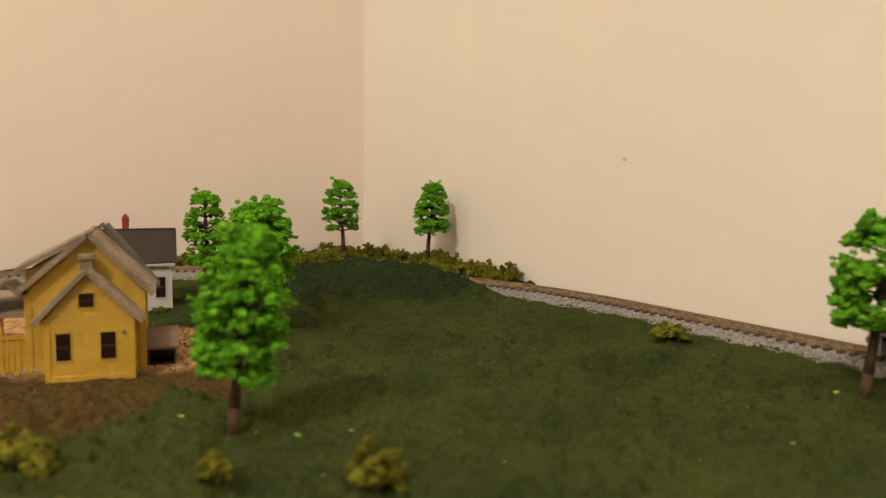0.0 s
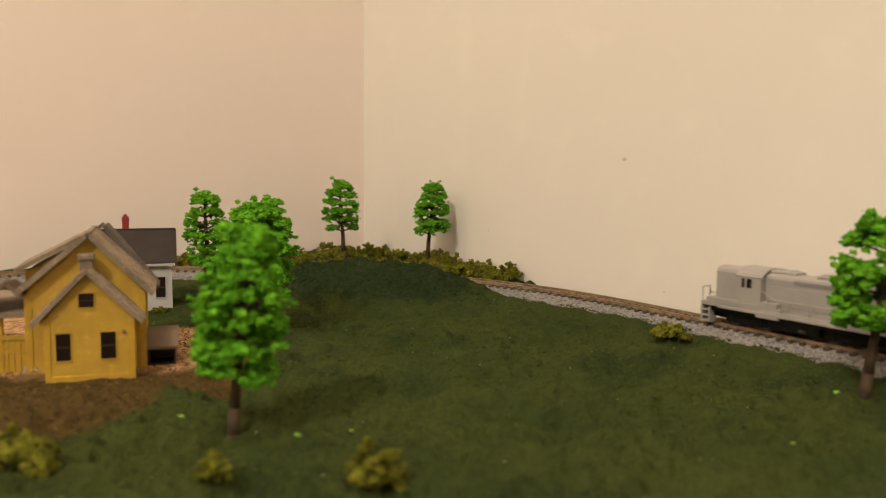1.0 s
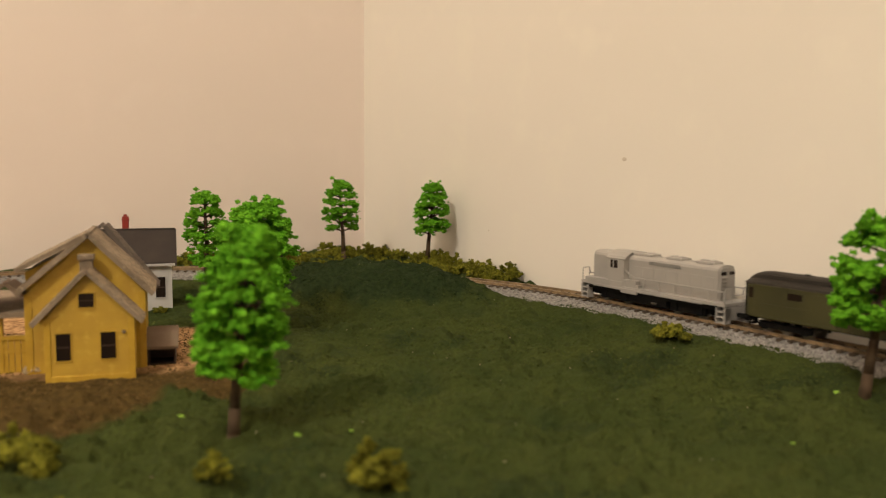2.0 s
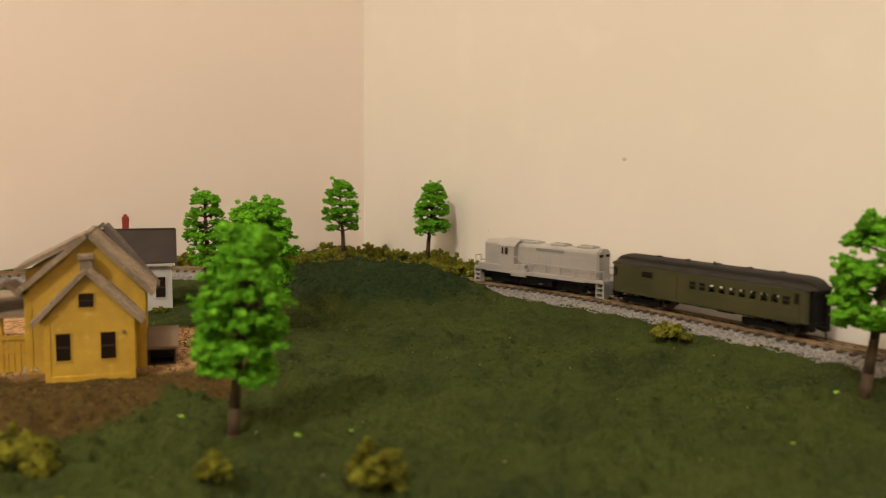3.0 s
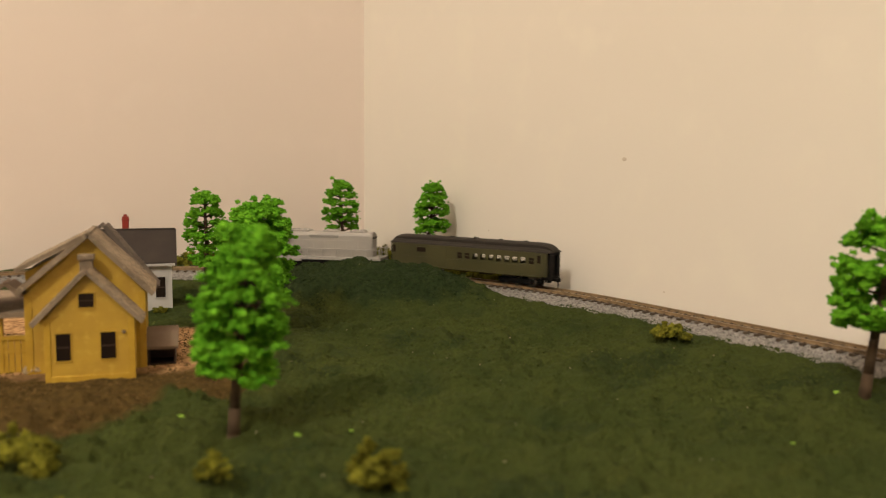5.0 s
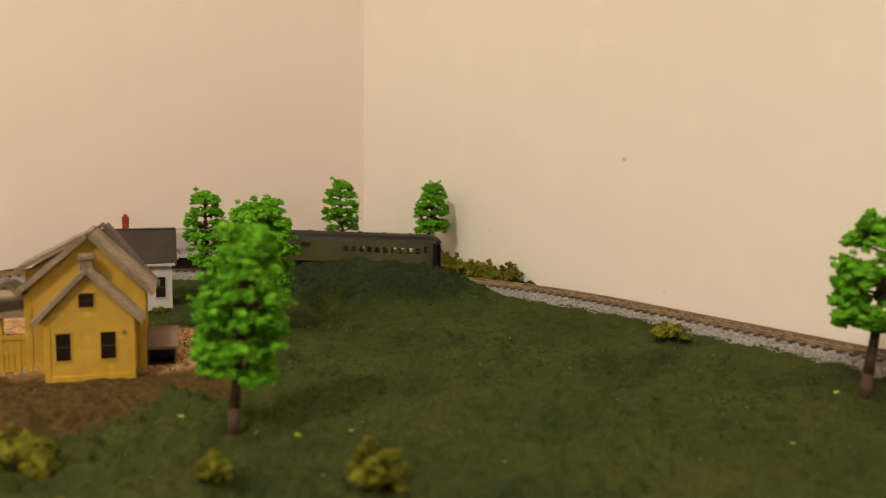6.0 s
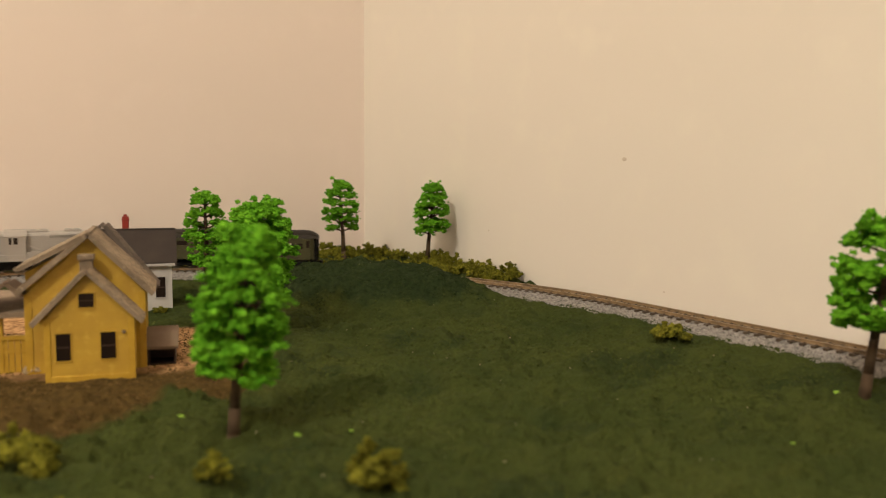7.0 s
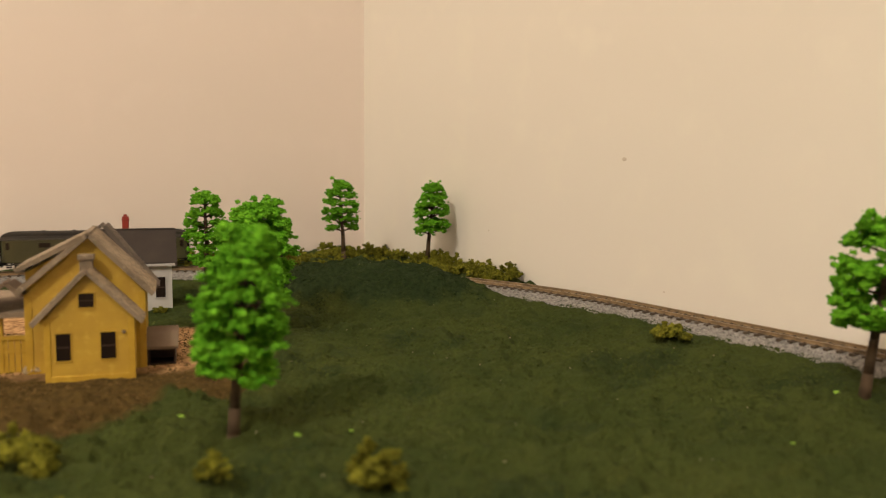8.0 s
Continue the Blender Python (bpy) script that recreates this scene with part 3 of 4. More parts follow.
def build_yellow_house():
    h = thing("yellow_house", mmpose(HOUSE[0], HOUSE[1], GROUND, HOUSE[2]), "yellow clapboard model house with tan shingle roofs", "house")
    # front wing: x 0..32, y 0..14; main block: x -8.6..35.5, y 14..60
    we, wr, me, mr, mid = 23.0, 39.4, 30.4, 51.4, 16.2
    w = part("wing_wall", prism(bmesh.new(), [(1.8, -2), (32, -2), (32, we), (16, wr), (1.8, we)], "y", 0, 14), M_YELLOW, h)
    tagged(part("siding", lap_boards(gable(1.8, 32, we, 16, wr), 1.6, wr, 1.4, 0.24, 0), M_YELLOW, w), "yellow lapped boards", kind="stuff")
    w = part("main_wall", prism(bmesh.new(), [(-6.4, -2), (35.5, -2), (35.5, me), (mid, mr), (-6.4, me)], "y", 14, 57), M_YELLOW, h)
    tagged(part("siding", lap_boards(gable(-6.4, 35.5, me, mid, mr), 1.6, mr, 1.4, 0.24, 14), M_YELLOW, w), "yellow lapped boards", kind="stuff")
    tagged(part("siding", turned(lap_boards(lambda z: (0, 43), 1.6, me, 1.4, 0.24, 0), 90, 35.5, 14), M_YELLOW, w), "yellow lapped boards", kind="stuff")
    tagged(part("siding", turned(lap_boards(lambda z: (0, 14), 1.6, we, 1.4, 0.24, 0), 90, 32, 0), M_YELLOW, w), "yellow lapped boards", kind="stuff")
    for x0, x1, y, top in ((1.4, 3.6, -0.5, we), (30.0, 32.4, -0.5, we), (-6.8, -4.2, 13.5, me), (33.4, 36.0, 13.5, me)):
        part("corner_board", boxes((x0, y, -2, x1, y + 1.4, top), bevel=0.12), M_YELLOW, h)
    part("skirt_board", boxes((3.0, -0.7, -2, 31.2, -0.05, 1.7), bevel=0.1), M_YELLOW, h)
    for ex in (-1.9, 34.8):
        rf = part("wing_roof", slab((16.2, 39.6), (ex, 20.9), -2.2, 14, 1.3), M_TAN, h, "tan shingle roof slope")
        shingles((16.2, 39.6), (ex, 20.9), -2.3, 14, 1.3, M_SHINGLE, rf, 31)
        part("barge_board", slab((16.2, 39.4), (ex, 20.5), -2.6, -2.2, 1.35), M_TAN, h)
    for ex, ez in ((-8.6, 30.6), (38.4, 29.0)):
        rf = part("main_roof", slab((mid, mr + 0.3), (ex, ez), 10.8, 44, 1.6), M_TAN, h, "tan shingle roof slope")
        shingles((mid, mr + 0.3), (ex, ez), 10.6, 44, 1.6, M_SHINGLE, rf, 32)
        part("barge_board", slab((mid, mr + 0.1), (ex, ez - 0.4), 10.2, 10.8, 1.7), M_TAN, h)
    rf = part("rear_roof", slab((19.0, 52.8), (39.4, 26.6), 46, 64, 1.4), M_GREYROOF, h, "grey brown rear roof slope")
    shingles((19.0, 52.8), (39.4, 26.6), 46, 64, 1.4, M_GREYROOF, rf, 33)
    part("rear_roof", slab((19.0, 52.8), (-4.0, 34.0), 46, 64, 1.4), M_GREYROOF, h, "grey brown rear roof slope")
    # shed dormer on the far slope
    d = part("dormer", prism(bmesh.new(), [(mid, 45), (-6.2, 31.0), (-6.2, 38.6), (mid, 50.6)], "y", 15.0, 43), M_YELLOW, h, "yellow dormer with low shed roof")
    rf = part("dormer_roof", slab((mid, 51.6), (-8.6, 38.8), 11.2, 44, 1.5), M_TAN, d, "tan shingle dormer roof")
    shingles((mid, 51.6), (-8.6, 38.8), 11.0, 44, 1.5, M_SHINGLE, rf, 34)
    part("ridge_cap", boxes((mid - 0.9, 10.6, mr + 0.9, mid + 0.9, 44, mr + 2.4), bevel=0.5), M_TAN, h)
    c = part("chimney", boxes((13.4, 7.0, 34, 18.0, 11.0, 44.0), bevel=0.2), M_TAN, h)
    part("chimney_cap", boxes((12.8, 6.3, 43.6, 18.6, 11.7, 45.6), bevel=0.3), M_TAN, c)
    build_window(h, 5.3, 0, 7.6, 5.0, 10.0, M_YELLOW)
    build_window(h, 20.5, 0, 7.6, 5.2, 10.0, M_YELLOW)
    build_window(h, 13.4, 0, 27.0, 5.2, 5.2, M_YELLOW)
    part("wall_lamp", rod(bmesh.new(), (28.6, -0.2, 17.4), (28.6, -1.2, 17.2), 0.8, 0.5), M_BROWN, h)
    # porch on the far side: panelled rail, posts, low roof
    part("porch_rail", boxes((-46, 18.0, 12.6, -6.6, 19.8, 14.2), bevel=0.15), M_YELLOW, h)
    part("porch_rail", boxes((-46, 18.2, 7.6, -6.6, 19.4, 8.3), bevel=0.1), M_YELLOW, h)
    for i in range(18):
        part("rail_panel", boxes((-45.8 + i * 2.16, 18.5, -2, -43.85 + i * 2.16, 19.2, 12.7), bevel=0.12), M_YELLOW, h)
    for x in (-16.5, -30, -43):
        part("porch_post", boxes((x - 1.4, 18.1, -2, x + 1.4, 20.4, 24.0), bevel=0.2), M_YELLOW, h)
    part("porch_floor", boxes((-46, 19.5, -2, -6.6, 46, 1.0)), M_BROWN, h)
    pr = prism(bmesh.new(), [(15.5, 21.6), (15.5, 23.6), (30, 27.6), (46, 28.0), (46, 26.0), (30, 25.6)], "x", -48, -6.6)
    part("porch_roof", pr, M_TAN, h, "grey brown porch roof")
    part("porch_gable", slab((-12.6, 34.2), (-26, 24.6), 11, 26, 1.4, 0.85), M_BROWN, h, "brown gable over the porch")
    part("porch_gable", slab((-12.6, 34.2), (-7.2, 29.6), 11, 26, 1.4, 0.85), M_BROWN, h, "brown gable over the porch")


def build_white_house():
    h = thing("white_house", mmpose(214.6, 188.3, GROUND, 165.0), "white clapboard model house with charcoal roof", "house")
    w, d, e, r = 36, 36, 26.6, 41.0
    wl = part("wall", prism(bmesh.new(), [(0, -2), (d, -2), (d, e), (d / 2, r), (0, e)], "x", -w, 0), M_WHITE, h)
    tagged(part("siding", lap_boards(lambda z: (-w, 0.0), 1.0, e, 1.2, 0.2, 0), M_WHITE, wl), "white lapped boards", kind="stuff")
    part("corner_board", boxes((-1.6, -0.4, -2, 0.3, 0.6, e), bevel=0.1), M_WHITE, h)
    k = (r - e) / (d / 2) * 2.5
    for y0 in (-2.5, d + 2.5):
        part("roof_slope", prism(bmesh.new(), [(y0, e - k), (y0, e - k + 1.5), (d / 2, r + 1.7), (d / 2, r)], "x", -w - 2, 3.0), M_SLATE, h, "charcoal black roof slope")
    part("ridge_cap", boxes((-w - 2.2, d / 2 - 0.8, r + 1.1, 2.4, d / 2 + 0.8, r + 2.1), bevel=0.3), M_SLATE, h)
    part("eave_trim", boxes((-w, -2.7, e - k - 0.4, 2.0, -2.1, e - k + 0.9)), M_WHITE, h)
    c = part("chimney", boxes((-25.2, 18.5, 38, -21.8, 22, 49.6), bevel=0.15), M_RED, h, "red brick chimney")
    part("chimney_cap", boxes((-25.5, 18.2, 47.6, -21.5, 22.3, 48.4), bevel=0.15), M_RED, c)
    part("chimney_pot", rod(bmesh.new(), (-23.5, 20.2, 49.4), (-23.5, 20.2, 50.8), 1.1, 0.9, 12), M_RED, c)
    build_window(h, -8.2, 0, 7.0, 5.0, 11.0, M_WHITE)
    build_window(h, -22, 0, 7.0, 5.0, 11.0, M_WHITE)


def build_shed():
    s = thing("brown_shed", mmpose(258.5, 312.6, GROUND, 163.0), "low brown model shed with a dark open front", "shed")
    for x in (0.6, 10.6):
        part("side_wall", boxes((x, 0.8, -1, x + 0.7, 13, 6.6), bevel=0.1), M_DARKBROWN, s)
    part("back_wall", boxes((1.3, 12.2, -1, 10.6, 13, 8.4)), M_DARKBROWN, s)
    part("floor", boxes((1.5, 0.9, -1, 10.6, 12.2, 0.4)), M_DARKHOLE, s, "dark shed floor")
    part("lintel", boxes((1.5, 0.8, 5.9, 10.6, 1.6, 6.8), bevel=0.1), M_DARKBROWN, s)
    part("roof", prism(bmesh.new(), [(-0.6, 6.4), (-0.6, 7.6), (6.5, 10.4), (14, 13.2), (14, 12.0), (6.5, 9.2)], "x", 0, 12.4), M_BROWN, s, "grey brown board roof")


# ---- train ----
def rails_round(bm, pts, r):
    for p, q in zip(pts, pts[1:]):
        rod(bm, p, q, r, r, 6)
    return bm


def build_loco():
    t = thing("diesel_locomotive", mmpose(0, 0, 0), "unpainted pale grey model diesel locomotive on the track", "locomotive")
    part("frame", boxes((-44.6, -9.3, 9.4, 49.5, 9.3, 11.0), (-32, -9.5, 9.0, 40, 9.5, 10.2), (9, -9.5, 7.8, 20, 9.5, 9.3), (18.5, -9.35, 10.8, 46.5, 9.35, 13.2), bevel=0.25), M_LOCO, t)
    hood = [(-5.6, 10.2), (-5.6, 24.6), (-5.1, 25.8), (-4.0, 26.6), (-2.0, 27.0), (2.0, 27.0), (4.0, 26.6), (5.1, 25.8), (5.6, 24.6), (5.6, 10.2)]
    lh = prism(bmesh.new(), hood, "x", -38.2, 18.6)
    bmesh.ops.bevel(lh, geom=[e for e in lh.edges if all(v.co.x < -38 for v in e.verts)], offset=0.7, segments=2, affect="EDGES")
    lh = part("long_hood", lh, M_LOCO, t)
    sh = prism(bmesh.new(), [(y, z + 0.3 if z > 20 else z) for y, z in hood], "x", 29.0, 44.6)
    bmesh.ops.bevel(sh, geom=[e for e in sh.edges if all(v.co.x > 44 for v in e.verts)], offset=0.7, segments=2, affect="EDGES")
    part("short_hood", sh, M_LOCO, t)
    cabp = [(-9.2, 10.2), (-9.2, 24.4), (-8.2, 25.6), (-5.0, 27.5), (-2, 28.1), (2, 28.1), (5.0, 27.5), (8.2, 25.6), (9.2, 24.4), (9.2, 10.2)]
    cab = part("cab", prism(bmesh.new(), cabp, "x", 18.2, 29.6), M_LOCO, t)
    roof = [(y * 1.03, z + 0.35) for y, z in cabp[1:-1]] + [(y * 1.0, z - 0.3) for y, z in cabp[1:-1]][::-1]
    part("cab_roof", prism(bmesh.new(), roof, "x", 17.4, 30.6), M_LOCO, cab)
    for side in (-1, 1):
        for x, w in ((26.1, 1.6), (22.6, 2.5)):
            y = side * 9.2
            f = part("cab_window", boxes((x - 0.35, y - 0.22, 19.4, x + w + 0.35, y + 0.22, 19.8), (x - 0.35, y - 0.22, 23.8, x + w + 0.35, y + 0.22, 24.2), (x - 0.35, y - 0.2, 19.8, x, y + 0.2, 23.8), (x + w, y - 0.2, 19.8, x + w + 0.35, y + 0.2, 23.8)), M_LOCO, cab)
            part("pane", boxes((x, y - 0.12, 19.8, x + w, y + 0.12, 23.8)), M_DARKHOLE, f, "dark window pane")
        y = side * 5.6
        part("number_board", boxes((-38.5, side * 2.9 - 1.7, 22.8, -38.0, side * 2.9 + 1.7, 24.2)), M_DARKHOLE, lh, "dark slot high on the hood end")
        # Darker grey slats stand in for the shadow groove under the hood top.
        for i in range(15):
            x = 4.5 - i * 1.35
            part("radiator_slat", boxes((x - 0.95, y - 0.24, 23.2, x, y + 0.24, 24.9)), M_GROOVE_SHADE, lh, "darker grey slat painting the hood's shadow groove")
        for x0 in (-36, -28.5, -21, -13.5, -6, 1.5, 9):
            part("hood_door", boxes((x0, y - 0.12, 11.4, x0 + 6.6, y + 0.12, 21.6), bevel=0.1), M_LOCO, lh)
    for i in range(7):
        part("end_step", boxes((-38.8, 1.2, 11.6 + i * 1.6, -38.0, 4.6, 12.1 + i * 1.6)), M_LOCO, lh)
    for x, w in ((11.5, 6.2), (-9, 5.0), (-27.5, 5.2)):
        fan = part("fan_housing", boxes((x - w, -3.6, 26.4, x + w, 3.6, 28.0), bevel=0.55), M_LOCO, t)
        bm = bmesh.new()
        for o in (-w / 2, w / 2):
            bmesh.ops.create_cone(bm, cap_ends=True, segments=16, radius1=2.1, radius2=1.9, depth=0.6, matrix=Matrix.Translation((x + o, 0, 28.2)))
        part("fan_cap", bm, M_LOCO, fan)
    # walkway handrails, end rails, steps
    for side in (-1, 1):
        y = side * 8.9
        rl = part("handrail", rails_round(bmesh.new(), [(-43.8, y, 16.2), (-36, y, 16.2), (11.0, y, 16.2), (17.6, y, 19.2)], 0.28), M_LOCO, t)
        for x in (-43.8, -35, -25, -15, -5, 5, 14.5):
            part("stanchion", rod(bmesh.new(), (x, y, 10.8), (x, y, 16.3), 0.36, 0.36, 6), M_LOCO, rl)
        part("battery_box", boxes((10.8, min(side * 5.6, side * 9.0), 10.2, 18.2, max(side * 5.6, side * 9.0), 14.6), bevel=0.3), M_LOCO, t)
        part("walkway_steps", prism(bmesh.new(), [(8.5, 10.2), (10.8, 10.2), (10.8, 14.6), (10.0, 14.6), (10.0, 12.4), (8.5, 12.4)], "y", min(side * 6.2, side * 9.0), max(side * 6.2, side * 9.0)), M_LOCO, t)
        for ex, off in ((-1, -4.9), (1, 0.0)):
            part("corner_steps", boxes((min(ex * (44.6 + off), ex * (49.4 + off)), side * 7.0 - 1.9, 1.9, max(ex * (44.6 + off), ex * (49.4 + off)), side * 7.0 + 1.9, 2.6), (min(ex * (44.6 + off), ex * (49.4 + off)), side * 7.0 - 1.9, 4.4, max(ex * (44.6 + off), ex * (49.4 + off)), side * 7.0 + 1.9, 5.1), (min(ex * (44.6 + off), ex * (49.4 + off)), side * 7.0 - 1.9, 6.8, max(ex * (44.6 + off), ex * (49.4 + off)), side * 7.0 + 1.9, 7.5), (min(ex * (44.4 + off), ex * (45.1 + off)), side * 7.0 - 2.1, 1.7, max(ex * (44.4 + off), ex * (45.1 + off)), side * 7.0 + 2.1, 9.0), (min(ex * (48.9 + off), ex * (49.6 + off)), side * 7.0 - 2.1, 1.7, max(ex * (48.9 + off), ex * (49.6 + off)), side * 7.0 + 2.1, 9.0)), M_LOCO, t)
    for ex, off in ((-1, -4.9), (1, 0.0)):
        x = ex * (49.0 + off)
        er = part("end_rail", rails_round(bmesh.new(), [(x, -8.6, 10), (x, -8.6, 17.4), (x, -4, 17.4), (x, -3.4, 14.2), (x, 3.4, 14.2), (x, 4, 17.4), (x, 8.6, 17.4), (x, 8.6, 10)], 0.25), M_LOCO, t)
        for y in (-4, 4):
            part("stanchion", rod(bmesh.new(), (x, y, 10), (x, y, 17.4), 0.25, 0.25, 6), M_LOCO, er)
        part("pilot", boxes((min(ex * (48.6 + off), ex * (49.6 + off)), -9, 3.2, max(ex * (48.6 + off), ex * (49.6 + off)), 9, 9.2), bevel=0.25), M_LOCO, t)
        part("coupler", boxes((min(ex * (49 + off), ex * (53.2 + off)), -1.0, 4.6, max(ex * (49 + off), ex * (53.2 + off)), 1.0, 6.4), (min(ex * (52.2 + off), ex * (54.6 + off)), -1.8, 4.4, max(ex * (52.2 + off), ex * (54.6 + off)), 1.8, 6.6), bevel=0.3), M_BLACK, t, "black plastic coupler")
    part("fuel_tank", prism(bmesh.new(), [(-7.5, 8.8), (-8.4, 7.4), (-8.2, 4.2), (-6.5, 3.2), (6.5, 3.2), (8.2, 4.2), (8.4, 7.4), (7.5, 8.8)], "x", -9.5, 14.5), M_BLACK, t, "black fuel tank")
    for side in (-1, 1):
        part("tank_valve", boxes((-3.6, side * 8.7 - 0.5, 4.6, -0.8, side * 8.7 + 0.5, 5.6), bevel=0.2), M_STEEL, t, "bright metal fitting on the tank")
    part("underframe", boxes((-42, -5.6, 4.4, 47, 5.6, 9.6), (-39, -8.6, 7.4, 44, 8.6, 9.2)), M_BLACK, t)
    return t


def build_coach():
    t = thing("passenger_coach", mmpose(0, 0, 0), "dark olive green model combine coach with black roof", "coach")
    half, z0, z1, w1 = 1.75, 8.5, 22.2, 18.9
    XR, XF = -44.0, 56.0  # straight sides; the vestibules taper beyond them
    for side in (-1, 1):
        y0, y1 = sorted((side * 8.9, side * 9.7))
        # the far side has lower sashes and two windows more
        w0 = 15.4 if side > 0 else 13.8
        wins = [(8.1 if side > 0 else 19.0) - 5.45 * i for i in range(10 if side > 0 else 12)]
        bs = [(XR, y0, z0, XF, y1, w0), (XR, y0, w1, XF, y1, z1)]
        edges = [XR] + [e for x in sorted(wins) for e in (x - half, x + half)] + [XF]
        bs += [(edges[i], y0, w0, edges[i + 1], y1, w1) for i in range(0, len(edges), 2)]
        s = part("side_wall", boxes(*bs), M_OLIVE, t)
        part("belt_rail", boxes((XR, side * 9.72 - 0.12, 13.8, XF, side * 9.72 + 0.12, 14.4)), M_OLIVE, s)
        part("letter_board", boxes((XR, side * 9.74 - 0.14, 21.0, XF, side * 9.74 + 0.14, 22.2)), M_OLIVE, s)
        part("side_sill", boxes((XR, side * 9.72 - 0.14, 8.2, XF, side * 9.72 + 0.14, 9.0)), M_OLIVE, s)
        for i, x in enumerate(wins):
            part("window_sash", boxes((x - half, y0 + 0.2, w0 + 1.7, x + half, y1 - 0.2, w0 + 2.0)), M_OLIVE, s)
            if side > 0 and i in (0, 1, 9):
                part("blind", boxes((x - half, y0 + 0.25, w0, x + half, y1 - 0.3, w1)), M_DARKHOLE, s, "closed dark blind")
        bw = part("baggage_window", boxes((32.6, side * 9.7 - 0.2, 16.9, 40.6, side * 9.7 + 0.2, 17.4), (32.6, side * 9.7 - 0.2, 20.2, 40.6, side * 9.7 + 0.2, 20.7), (32.6, side * 9.7 - 0.2, 17.4, 33.2, side * 9.7 + 0.2, 20.2), (40.0, side * 9.7 - 0.2, 17.4, 40.6, side * 9.7 + 0.2, 20.2)), M_OLIVE, s)
        part("pane", boxes((33.2, side * 9.7 - 0.08, 17.4, 40.0, side * 9.7 + 0.08, 20.2)), M_DARKHOLE, bw, "dark baggage window pane")
        part("baggage_door", boxes((17.5 if side > 0 else 22.0, side * 9.75 - 0.12, 9.1, 28.5 if side > 0 else 31.5, side * 9.75 + 0.12, 20.8), bevel=0.1), M_OLIVE, s)
    for ex, x0, x1 in ((-1, XR, -49.6), (1, XF, 61.8)):
        v = bmesh.new()
        ring = [(x0, 9.7), (x0 + (x1 - x0) * 0.55, 9.1), (x0 + (x1 - x0) * 0.85, 8.1), (x1, 6.8)]
        prism(v, ring + [(x, -y) for x, y in ring[::-1]], "z", 8.2, 22.2)
        e = part("vestibule", v, M_OLIVE, t)
        for side in (-1, 1):
            y0, y1 = sorted((side * 9.1, side * 9.6))
            xa, xb = sorted((x0 + ex * 0.3, x0 + ex * 3.4))
            part("vestibule_door", boxes((xa, y0, 9.0, xb, y1, 21.4), bevel=0.1), M_OLIVE, e)
            part("door_window", boxes((xa + 0.5, side * 9.6 - 0.12, 16.2, xb - 0.5, side * 9.6 + 0.12, 20.6)), M_DARKHOLE, e, "dark door window")
            part("step", boxes((xa, side * 7.6 - 1.4, 4.8, xb, side * 7.6 + 1.4, 5.4), (xa, side * 7.6 - 1.4, 6.2, xb, side * 7.6 + 1.4, 6.8), (xa, side * 7.6 - 1.4, 4.8, xa + 0.3, side * 7.6 + 1.4, 8.4)), M_BLACK, t)
        d0, d1 = sorted((x1, x1 + ex * 1.4))
        part("diaphragm", boxes((d0, -6.4, 5.0, d1, -3.2, 20.5), (d0, 3.2, 5.0, d1, 6.4, 20.5), (d0, -6.4, 20.5, d1, 6.4, 22.0), bevel=0.3), M_BLACK, e, "black rubber diaphragm")
        d0, d1 = sorted((x1, x1 + ex * 0.3))
        part("end_door", boxes((d0, -3.2, 7.4, d1, 3.2, 20.2)), M_BLACK, e)
        d0, d1 = sorted((x1 - ex * 2, x1 + ex * 0.9))
        part("buffer_beam", boxes((d0, -7.0, 6.4, d1, 7.0, 8.3), bevel=0.2), M_BLACK, t)
        d0, d1 = sorted((x1, x1 + ex * 3.0))
        k0, k1 = sorted((x1 + ex * 2.4, x1 + ex * 4.6))
        part("coupler", boxes((d0, -0.9, 5.4, d1, 0.9, 6.9), (k0, -1.7, 5.2, k1, 1.7, 7.1), (k0 + 0.6, -0.3, 1.9, k0 + 1.2, 0.3, 5.3), bevel=0.2), M_BLACK, t, "black plastic coupler")
    # clerestory roof with rounded ends
    prof = [(-9.9, 22.0), (-9.3, 23.0), (-7.6, 23.9), (-5.5, 24.4), (-5.3, 26.0), (-4.0, 26.7), (-1.6, 27.1), (1.6, 27.1), (4.0, 26.7), (5.3, 26.0), (5.5, 24.4), (7.6, 23.9), (9.3, 23.0), (9.9, 22.0)]
    verts, faces, n = [], [], len(prof)
    taper = [(7.6, 0.04, 0.70), (7.2, 0.30, 0.74), (6.2, 0.56, 0.82), (4.4, 0.79, 0.92), (2.0, 0.94, 0.98), (-1.0, 1.0, 1.0)]
    stations = [(XR - d, k, w) for d, k, w in taper] + [(XF + d, k, w) for d, k, w in taper[::-1]]
    for x, k, w in stations:
        for y, z in prof:
            verts.append((x, y * w, 22.0 + (z - 22.0) * k))
    for i in range(len(stations) - 1):
        for j in range(n):
            a, b = i * n + j, i * n + (j + 1) % n
            faces.append((a, a + n, b + n, b))
    faces += [tuple(range(n)), tuple(reversed(range(len(verts) - n, len(verts))))]
    rf = raw("roof", verts, faces, M_COACHROOF, t)
    for x in (-32, -15, 2, 20, 38):
        part("roof_vent", boxes((x - 1.0, -1.2, 26.9, x + 1.0, 1.2, 27.6), bevel=0.2), M_COACHROOF, rf)
    part("lamp_top", rod(bmesh.new(), (2, 2.5, 26.8), (2, 2.5, 28.4), 0.6, 0.5), M_COACHROOF, rf)
    part("floor", boxes((-48.5, -8.8, 7.6, 60.5, 8.8, 8.6)), M_BLACK, t)
    for i in range(9):
        x = 5.4 - 5.45 * i
